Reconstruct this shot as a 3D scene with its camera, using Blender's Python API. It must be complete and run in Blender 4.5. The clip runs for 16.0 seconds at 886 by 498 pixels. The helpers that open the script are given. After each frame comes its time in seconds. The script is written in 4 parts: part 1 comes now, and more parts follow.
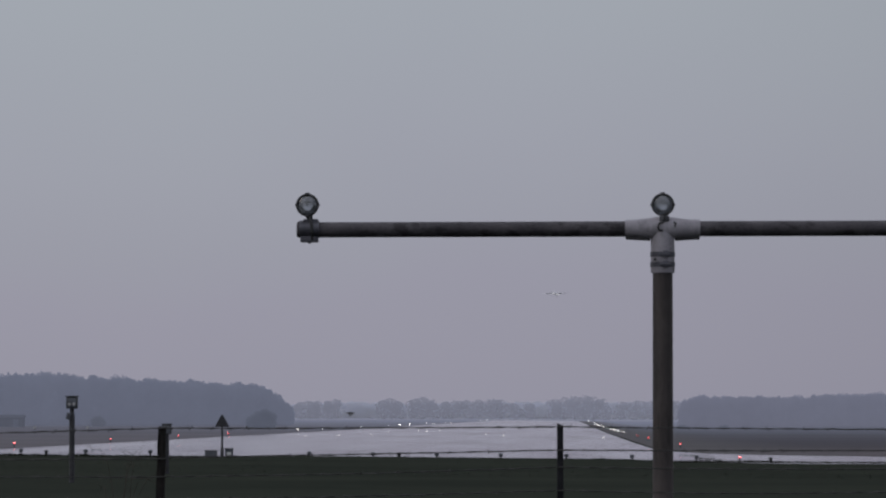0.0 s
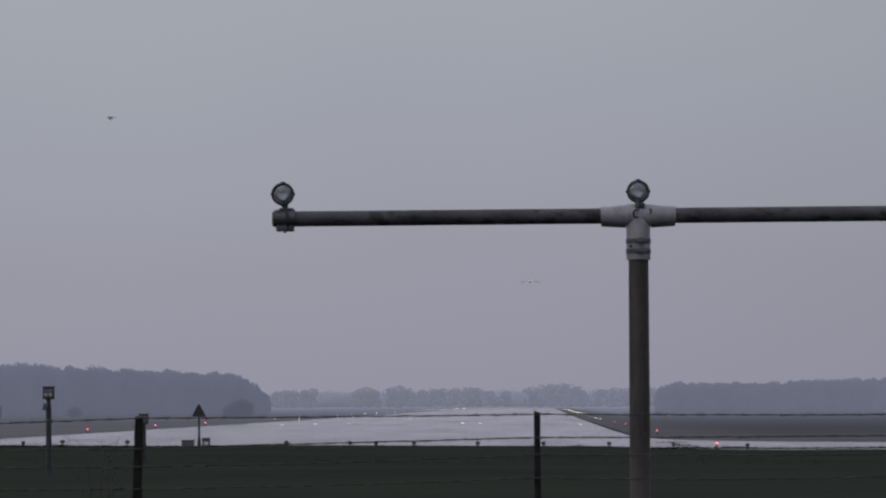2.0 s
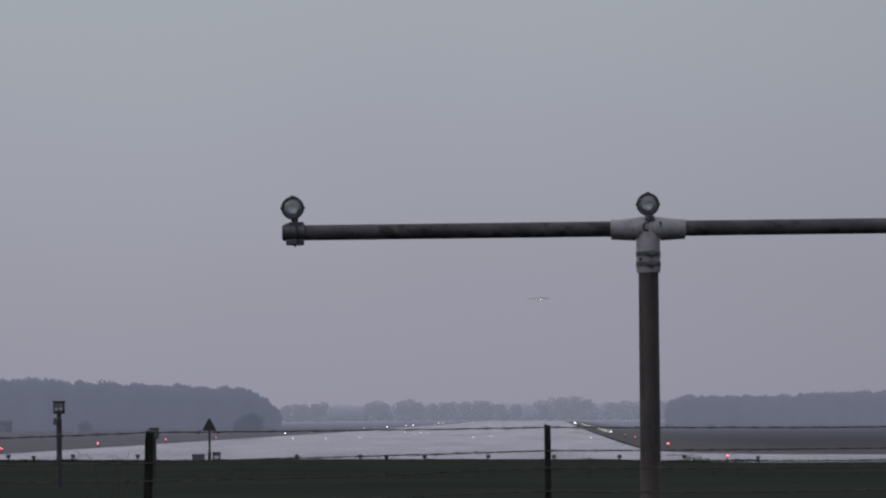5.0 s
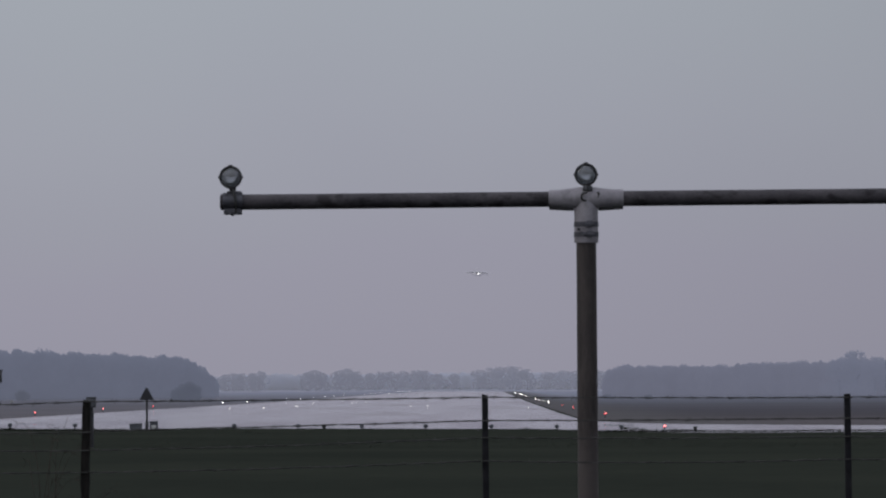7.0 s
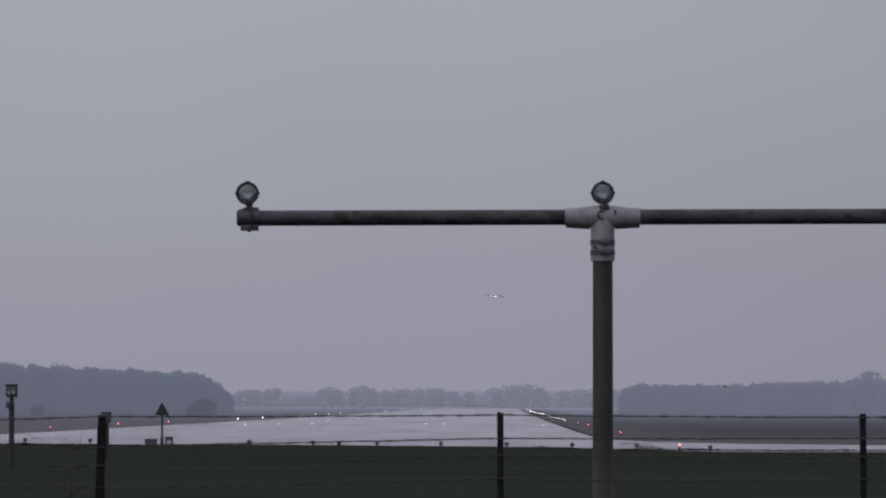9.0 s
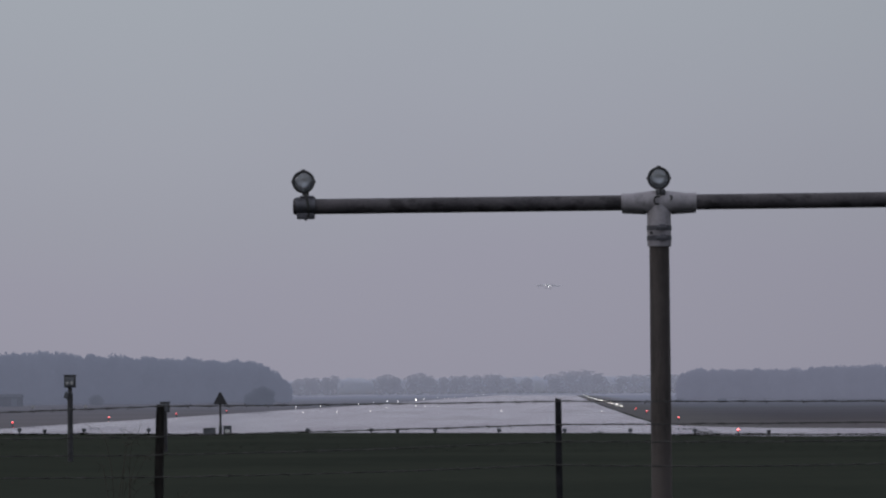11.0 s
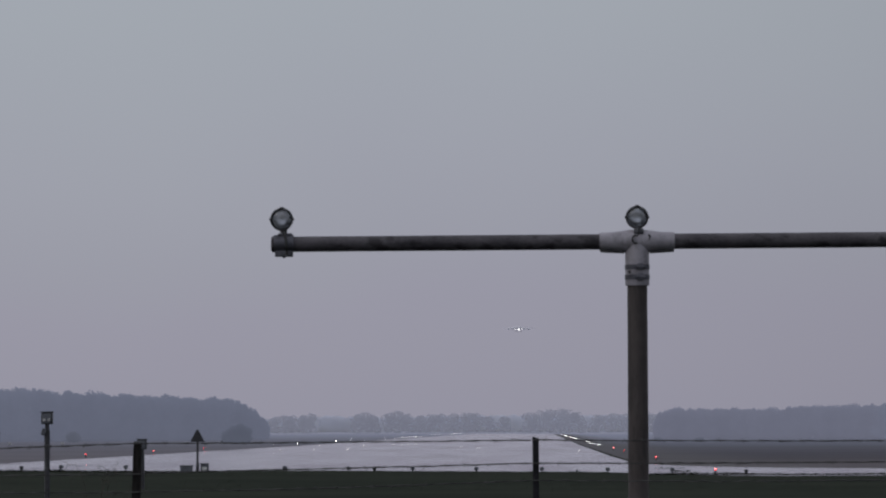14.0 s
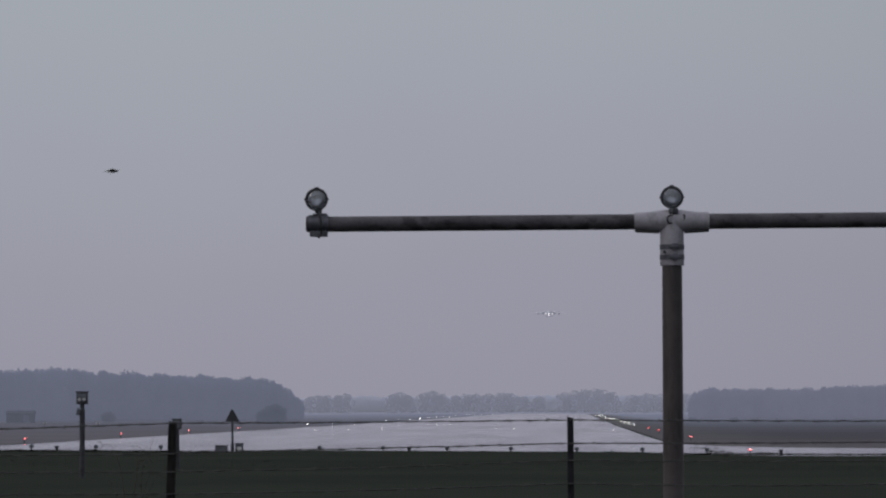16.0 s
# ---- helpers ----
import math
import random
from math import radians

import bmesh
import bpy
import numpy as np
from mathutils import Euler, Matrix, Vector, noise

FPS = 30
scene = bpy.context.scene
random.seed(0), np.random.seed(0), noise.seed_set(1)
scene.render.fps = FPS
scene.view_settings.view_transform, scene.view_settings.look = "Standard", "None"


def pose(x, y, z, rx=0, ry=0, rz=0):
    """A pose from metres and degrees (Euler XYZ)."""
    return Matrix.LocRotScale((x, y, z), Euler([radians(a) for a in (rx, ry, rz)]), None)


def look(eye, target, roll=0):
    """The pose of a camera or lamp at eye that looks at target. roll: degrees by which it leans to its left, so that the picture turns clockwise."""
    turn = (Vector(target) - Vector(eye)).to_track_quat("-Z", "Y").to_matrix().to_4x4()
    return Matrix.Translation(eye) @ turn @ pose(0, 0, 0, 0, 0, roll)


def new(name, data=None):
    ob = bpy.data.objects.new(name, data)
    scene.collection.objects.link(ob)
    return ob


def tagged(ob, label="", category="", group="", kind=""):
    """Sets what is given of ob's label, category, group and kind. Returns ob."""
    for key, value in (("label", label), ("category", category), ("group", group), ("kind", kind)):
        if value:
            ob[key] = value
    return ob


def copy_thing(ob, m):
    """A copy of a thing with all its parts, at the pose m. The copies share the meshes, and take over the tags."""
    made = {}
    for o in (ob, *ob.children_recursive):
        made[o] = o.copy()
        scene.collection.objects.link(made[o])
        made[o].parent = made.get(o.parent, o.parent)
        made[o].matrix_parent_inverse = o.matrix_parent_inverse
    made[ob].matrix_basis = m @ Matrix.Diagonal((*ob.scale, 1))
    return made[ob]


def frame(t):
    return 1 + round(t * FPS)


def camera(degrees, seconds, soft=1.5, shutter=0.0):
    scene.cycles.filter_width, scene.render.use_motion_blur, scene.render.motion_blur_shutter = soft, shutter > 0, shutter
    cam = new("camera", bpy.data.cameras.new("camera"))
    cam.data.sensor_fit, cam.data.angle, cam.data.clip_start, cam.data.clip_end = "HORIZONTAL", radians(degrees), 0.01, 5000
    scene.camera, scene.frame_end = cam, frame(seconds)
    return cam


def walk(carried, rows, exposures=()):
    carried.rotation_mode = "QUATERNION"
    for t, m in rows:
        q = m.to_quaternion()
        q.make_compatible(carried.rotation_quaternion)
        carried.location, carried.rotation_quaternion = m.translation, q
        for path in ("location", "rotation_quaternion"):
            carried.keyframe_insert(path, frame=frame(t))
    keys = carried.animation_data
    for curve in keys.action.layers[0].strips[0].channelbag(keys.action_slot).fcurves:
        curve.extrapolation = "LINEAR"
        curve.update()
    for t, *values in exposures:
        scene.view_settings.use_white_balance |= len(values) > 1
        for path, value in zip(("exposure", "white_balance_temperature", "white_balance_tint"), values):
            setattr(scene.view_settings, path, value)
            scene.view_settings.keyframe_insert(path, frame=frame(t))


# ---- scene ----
EYE = 2.27                     # eye height over the runway
FOV = 2 * math.degrees(math.atan(784 / 7130))
cam = camera(FOV, 16.0, soft=2.2, shutter=0.1)
# seconds, degrees to the right of the runway's heading, degrees up, lean
AIM = [
    (0, -1.7376, 2.3640, 0.0356),
    (0.5, -1.7166, 2.3002, -0.1310),
    (1, -1.6578, 2.2253, -0.0601),
    (1.5, -1.5270, 2.1884, -0.1787),
    (2, -1.3933, 2.1952, -0.3498),
    (2.5, -1.2481, 2.2456, -0.3327),
    (3, -1.1901, 2.3022, -0.4976),
    (3.5, -1.2162, 2.4335, -0.6598),
    (3.8, -1.3959, 2.5530, -0.6795),
    (4, -1.4215, 2.6310, -0.6309),
    (4.2, -1.4339, 2.7008, -0.6096),
    (6.3, -1.5327, 1.7338, -0.2131),
    (6.4, -1.4264, 1.7595, -0.2090),
    (6.5, -1.1671, 1.7980, -0.2048),
    (6.7, -0.8653, 1.8701, -0.2774),
    (7, -0.6537, 1.9511, -0.3864),
    (7.3, -0.5653, 2.0026, -0.2855),
    (7.5, -0.5022, 2.0172, -0.2181),
    (7.8, -0.4355, 2.0710, -0.3188),
    (8, -0.3659, 2.0231, -0.3859),
    (8.2, -0.3342, 2.0090, -0.2740),
    (8.4, -0.3081, 2.0337, -0.1621),
    (8.5, -0.3804, 2.0525, -0.1061),
    (8.7, -0.6925, 2.1283, -0.0821),
    (9, -0.8856, 2.1980, -0.0056),
    (9.3, -0.9584, 2.2573, -0.1530),
    (9.5, -1.0913, 2.2790, -0.1624),
    (9.7, -1.3267, 2.2972, -0.1889),
    (11.8, -1.7393, 1.8792, -0.4870),
    (12, -1.6909, 1.9159, -0.1672),
    (12.5, -1.5447, 2.0041, -0.0328),
    (12.7, -1.5130, 2.0515, -0.1662),
    (13, -1.4068, 2.2439, -0.3663),
    (13.5, -1.3626, 2.4134, -0.1137),
    (14, -1.3747, 2.5582, -0.2682),
    (14.5, -1.4720, 2.6637, -0.2073),
    (15, -1.6027, 2.7330, -0.1071),
    (15.3, -1.7003, 2.7496, -0.2041),
    (15.5, -1.7278, 2.7343, -0.2910),
    (15.6, -1.7772, 2.6890, -0.2639),
    (15.7, -1.8014, 2.6476, -0.2368),
    (15.8, -1.8175, 2.5659, -0.2097),
    (16, -1.8702, 2.2760, -0.2405),
]
walk(cam, [(t, pose(0, 0, EYE, 90 + up, 0, -yaw) @ pose(0, 0, 0, 0, 0, lean)) for t, yaw, up, lean in AIM],
     exposures=[(0, 0.0), (16, 0.0)])


# ---- world and sun ----
def make_world():
    w = bpy.data.worlds.new("overcast_dusk")
    w.use_nodes = True
    scene.world = w
    nt = w.node_tree
    nt.nodes.clear()
    out = nt.nodes.new("ShaderNodeOutputWorld")
    add = nt.nodes.new("ShaderNodeAddShader")
    sky = nt.nodes.new("ShaderNodeTexSky")
    sky.sky_type, sky.sun_disc = "NISHITA", False
    sky.sun_elevation, sky.sun_rotation = radians(32), radians(-70)
    b1 = nt.nodes.new("ShaderNodeBackground")
    b1.inputs["Strength"].default_value = 0.006
    nt.links.new(sky.outputs[0], b1.inputs["Color"])
    # cloud layer: darker and more violet towards the horizon, brighter overhead
    tc = nt.nodes.new("ShaderNodeTexCoord")
    sep = nt.nodes.new("ShaderNodeSeparateXYZ")
    nt.links.new(tc.outputs["Generated"], sep.inputs[0])
    big = nt.nodes.new("ShaderNodeTexNoise")
    big.inputs["Scale"].default_value, big.inputs["Detail"].default_value = 7.0, 3.0
    nt.links.new(tc.outputs["Generated"], big.inputs["Vector"])
    wob = nt.nodes.new("ShaderNodeMath")
    wob.operation = "MULTIPLY_ADD"
    nt.links.new(big.outputs[0], wob.inputs[0])
    wob.inputs[1].default_value, wob.inputs[2].default_value = 0.04, -0.02
    tot = nt.nodes.new("ShaderNodeMath")
    tot.operation = "ADD"
    nt.links.new(sep.outputs["Z"], tot.inputs[0])
    nt.links.new(wob.outputs[0], tot.inputs[1])
    ramp = nt.nodes.new("ShaderNodeValToRGB")
    el = ramp.color_ramp.elements
    stops = ((0.0, (0.272, 0.268, 0.340)), (0.03, (0.282, 0.278, 0.352)), (0.045, (0.290, 0.294, 0.358)), (0.065, (0.308, 0.316, 0.375)),
             (0.105, (0.331, 0.352, 0.396)), (0.3, (0.44, 0.46, 0.53)), (1.0, (0.76, 0.79, 0.90)))
    el[0].position, el[0].color = stops[0][0], (*stops[0][1], 1)
    el[1].position, el[1].color = stops[-1][0], (*stops[-1][1], 1)
    for p, c in stops[1:-1]:
        e = el.new(p)
        e.color = (*c, 1)
    nt.links.new(tot.outputs[0], ramp.inputs[0])
    b2 = nt.nodes.new("ShaderNodeBackground")
    b2.inputs["Strength"].default_value = 1.0
    bank = nt.nodes.new("ShaderNodeMapRange")   # a slightly heavier bank of cloud to the right
    bank.interpolation_type = "SMOOTHSTEP"
    bank.inputs["From Min"].default_value, bank.inputs["From Max"].default_value = -0.02, 0.14
    bank.inputs["To Min"].default_value, bank.inputs["To Max"].default_value = 1.0, 0.90
    nt.links.new(sep.outputs["X"], bank.inputs["Value"])
    shade = nt.nodes.new("ShaderNodeVectorMath")
    shade.operation = "SCALE"
    nt.links.new(ramp.outputs[0], shade.inputs[0])
    nt.links.new(bank.outputs[0], shade.inputs["Scale"])
    nt.links.new(shade.outputs[0], b2.inputs["Color"])
    nt.links.new(b1.outputs[0], add.inputs[0])
    nt.links.new(b2.outputs[0], add.inputs[1])
    nt.links.new(add.outputs[0], out.inputs["Surface"])


make_world()
sun = new("sun", bpy.data.lights.new("sun", "SUN"))
sun.data.energy, sun.data.angle, sun.data.color = 0.5, radians(25), (1.0, 0.95, 0.9)
sun.matrix_world = look((-60, 30, 45), (0, 60, 0))


# ---- materials ----
def material(name, low, high, rough=0.7, metal=0.0, scale=3.0, fine=40.0, bump=0.2, stretch=(1, 1, 1), dark=0.0, spec=0.4,
             island=0.0, clear=0.0, airlight=None):
    """Two-scale mottled surface: colours low and high, grain and relief; dark: share of dark stains; clear: share seen through."""
    m = bpy.data.materials.new(name)
    m.use_nodes = True
    nt = m.node_tree
    bs = nt.nodes["Principled BSDF"]
    tc = nt.nodes.new("ShaderNodeTexCoord")
    mp = nt.nodes.new("ShaderNodeMapping")
    mp.inputs["Scale"].default_value = stretch
    nt.links.new(tc.outputs["Object"], mp.inputs["Vector"])
    n1, n2 = nt.nodes.new("ShaderNodeTexNoise"), nt.nodes.new("ShaderNodeTexNoise")
    for n, s, d in ((n1, scale, 4), (n2, fine, 3)):
        n.inputs["Scale"].default_value, n.inputs["Detail"].default_value = s, d
        nt.links.new(mp.outputs[0], n.inputs["Vector"])
    mix = nt.nodes.new("ShaderNodeMath")
    mix.operation = "MULTIPLY_ADD"
    nt.links.new(n2.outputs[0], mix.inputs[0])
    mix.inputs[1].default_value = 0.5
    nt.links.new(n1.outputs[0], mix.inputs[2])
    ramp = nt.nodes.new("ShaderNodeValToRGB")
    ramp.color_ramp.elements[0].position, ramp.color_ramp.elements[0].color = 0.55, (*low, 1)
    ramp.color_ramp.elements[1].position, ramp.color_ramp.elements[1].color = 0.95, (*high, 1)
    nt.links.new(mix.outputs[0], ramp.inputs[0])
    col = ramp.outputs[0]
    if dark:
        n3 = nt.nodes.new("ShaderNodeTexNoise")
        n3.inputs["Scale"].default_value, n3.inputs["Detail"].default_value = scale * 2.3, 5
        nt.links.new(mp.outputs[0], n3.inputs["Vector"])
        r3 = nt.nodes.new("ShaderNodeValToRGB")
        r3.color_ramp.elements[0].position, r3.color_ramp.elements[1].position = 0.54, 0.64
        nt.links.new(n3.outputs[0], r3.inputs[0])
        st = nt.nodes.new("ShaderNodeMixRGB")
        st.blend_type = "MULTIPLY"
        st.inputs[2].default_value = (1 - dark, 1 - dark, 1 - dark, 1)
        nt.links.new(r3.outputs[0], st.inputs[0])
        nt.links.new(col, st.inputs[1])
        col = st.outputs[0]
    if island:
        g = nt.nodes.new("ShaderNodeNewGeometry")
        hs = nt.nodes.new("ShaderNodeMath")
        hs.operation = "MULTIPLY_ADD"
        hs.inputs[1].default_value, hs.inputs[2].default_value = island, 1 - island / 2
        nt.links.new(g.outputs["Random Per Island"], hs.inputs[0])
        hv = nt.nodes.new("ShaderNodeHueSaturation")
        nt.links.new(hs.outputs[0], hv.inputs["Value"])
        nt.links.new(col, hv.inputs["Color"])
        col = hv.outputs[0]
    nt.links.new(col, bs.inputs["Base Color"])
    bs.inputs["Roughness"].default_value, bs.inputs["Metallic"].default_value = rough, metal
    bs.inputs["Specular IOR Level"].default_value = spec
    if bump:
        b = nt.nodes.new("ShaderNodeBump")
        b.inputs["Strength"].default_value, b.inputs["Distance"].default_value = bump, 0.01
        nt.links.new(mix.outputs[0], b.inputs["Height"])
        nt.links.new(b.outputs[0], bs.inputs["Normal"])
    if airlight:                # haze put in as glow, on woods, trees, bushes and shed
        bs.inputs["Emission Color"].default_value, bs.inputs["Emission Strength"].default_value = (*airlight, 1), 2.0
    if clear:
        tr, ms = nt.nodes.new("ShaderNodeBsdfTransparent"), nt.nodes.new("ShaderNodeMixShader")
        ms.inputs[0].default_value = clear
        tl, leaf = nt.nodes.new("ShaderNodeBsdfTranslucent"), nt.nodes.new("ShaderNodeMixShader")
        leaf.inputs[0].default_value = 0.5
        nt.links.new(col, tl.inputs["Color"])
        nt.links.new(bs.outputs[0], leaf.inputs[1])
        nt.links.new(tl.outputs[0], leaf.inputs[2])
        nt.links.new(leaf.outputs[0], ms.inputs[1])
        nt.links.new(tr.outputs[0], ms.inputs[2])
        nt.links.new(ms.outputs[0], nt.nodes["Material Output"].inputs["Surface"])
    return m


def glow(name, colour, strength):
    m = bpy.data.materials.new(name)
    m.use_nodes = True
    bs = m.node_tree.nodes["Principled BSDF"]
    bs.inputs["Base Color"].default_value = (*colour, 1)
    bs.inputs["Emission Color"].default_value = (*colour, 1)
    bs.inputs["Emission Strength"].default_value = strength
    return m


def lens_glass():
    m = bpy.data.materials.new("lamp_lens_glass")
    m.use_nodes = True
    nt = m.node_tree
    nt.nodes.clear()
    out = nt.nodes.new("ShaderNodeOutputMaterial")
    mix, tr, gl = (nt.nodes.new(n) for n in ("ShaderNodeMixShader", "ShaderNodeBsdfTransparent", "ShaderNodeBsdfGlossy"))
    prism, part_mix = nt.nodes.new("ShaderNodeBsdfDiffuse"), nt.nodes.new("ShaderNodeMixShader")
    fr = nt.nodes.new("ShaderNodeFresnel")
    fr.inputs[0].default_value = 1.6
    tr.inputs[0].default_value = (0.86, 0.86, 0.86, 1)
    prism.inputs[0].default_value = (0.62, 0.63, 0.66, 1)
    gl.inputs["Roughness"].default_value = 0.1
    # moulded prisms scatter the light in streaks across the lens
    tc, mp, n = nt.nodes.new("ShaderNodeTexCoord"), nt.nodes.new("ShaderNodeMapping"), nt.nodes.new("ShaderNodeTexNoise")
    mp.inputs["Scale"].default_value = (22, 4, 9)
    n.inputs["Scale"].default_value = 1.0
    nt.links.new(tc.outputs["Object"], mp.inputs["Vector"])
    nt.links.new(mp.outputs[0], n.inputs["Vector"])
    r = nt.nodes.new("ShaderNodeMapRange")
    r.inputs["From Min"].default_value, r.inputs["From Max"].default_value = 0.3, 0.7
    r.inputs["To Min"].default_value, r.inputs["To Max"].default_value = 0.04, 0.34
    nt.links.new(n.outputs[0], r.inputs["Value"])
    nt.links.new(r.outputs[0], part_mix.inputs[0])
    nt.links.new(tr.outputs[0], part_mix.inputs[1])
    nt.links.new(prism.outputs[0], part_mix.inputs[2])
    nt.links.new(fr.outputs[0], mix.inputs[0])
    nt.links.new(part_mix.outputs[0], mix.inputs[1])
    nt.links.new(gl.outputs[0], mix.inputs[2])
    nt.links.new(mix.outputs[0], out.inputs[0])
    return m


def wet_asphalt():
    m = material("wet_asphalt", (0.035, 0.035, 0.037), (0.06, 0.06, 0.062), rough=0.3, scale=0.05, fine=1.5, bump=0, spec=0.5)
    nt = m.node_tree
    bs = nt.nodes["Principled BSDF"]
    tc = nt.nodes.new("ShaderNodeTexCoord")
    mp = nt.nodes.new("ShaderNodeMapping")
    mp.inputs["Scale"].default_value = (0.25, 0.02, 1)
    n = nt.nodes.new("ShaderNodeTexNoise")
    n.inputs["Scale"].default_value, n.inputs["Detail"].default_value = 1.0, 5
    nt.links.new(tc.outputs["Object"], mp.inputs["Vector"])
    nt.links.new(mp.outputs[0], n.inputs["Vector"])
    r = nt.nodes.new("ShaderNodeMapRange")
    r.inputs["From Min"].default_value, r.inputs["From Max"].default_value = 0.35, 0.65
    r.inputs["To Min"].default_value, r.inputs["To Max"].default_value = 0.10, 0.145
    nt.links.new(n.outputs[0], r.inputs["Value"])
    bs.inputs["Roughness"].default_value = 0.6
    # film of water over the asphalt
    film, fr, mix = (nt.nodes.new(k) for k in ("ShaderNodeBsdfGlossy", "ShaderNodeFresnel", "ShaderNodeMixShader"))
    film.distribution = "MULTI_GGX"
    fr.inputs[0].default_value = 1.33
    # faint rubber smears dull the film here and there
    mp2, n2, r2, dull = (nt.nodes.new(k) for k in ("ShaderNodeMapping", "ShaderNodeTexNoise", "ShaderNodeMapRange", "ShaderNodeVectorMath"))
    mp2.inputs["Scale"].default_value = (0.11, 0.014, 1)
    n2.inputs["Scale"].default_value, n2.inputs["Detail"].default_value = 1.0, 6
    nt.links.new(tc.outputs["Object"], mp2.inputs["Vector"])
    nt.links.new(mp2.outputs[0], n2.inputs["Vector"])
    r2.inputs["From Min"].default_value, r2.inputs["From Max"].default_value = 0.52, 0.72
    r2.inputs["To Min"].default_value, r2.inputs["To Max"].default_value = 1.02, 0.86
    nt.links.new(n2.outputs[0], r2.inputs["Value"])
    dull.operation = "SCALE"
    dull.inputs[0].default_value = (0.84, 0.813, 0.845)
    nt.links.new(r2.outputs[0], dull.inputs["Scale"])
    nt.links.new(dull.outputs[0], film.inputs["Color"])
    nt.links.new(r.outputs[0], film.inputs["Roughness"])
    nt.links.new(fr.outputs[0], mix.inputs[0])
    nt.links.new(bs.outputs[0], mix.inputs[1])
    nt.links.new(film.outputs[0], mix.inputs[2])
    nt.links.new(mix.outputs[0], nt.nodes["Material Output"].inputs["Surface"])
    return m


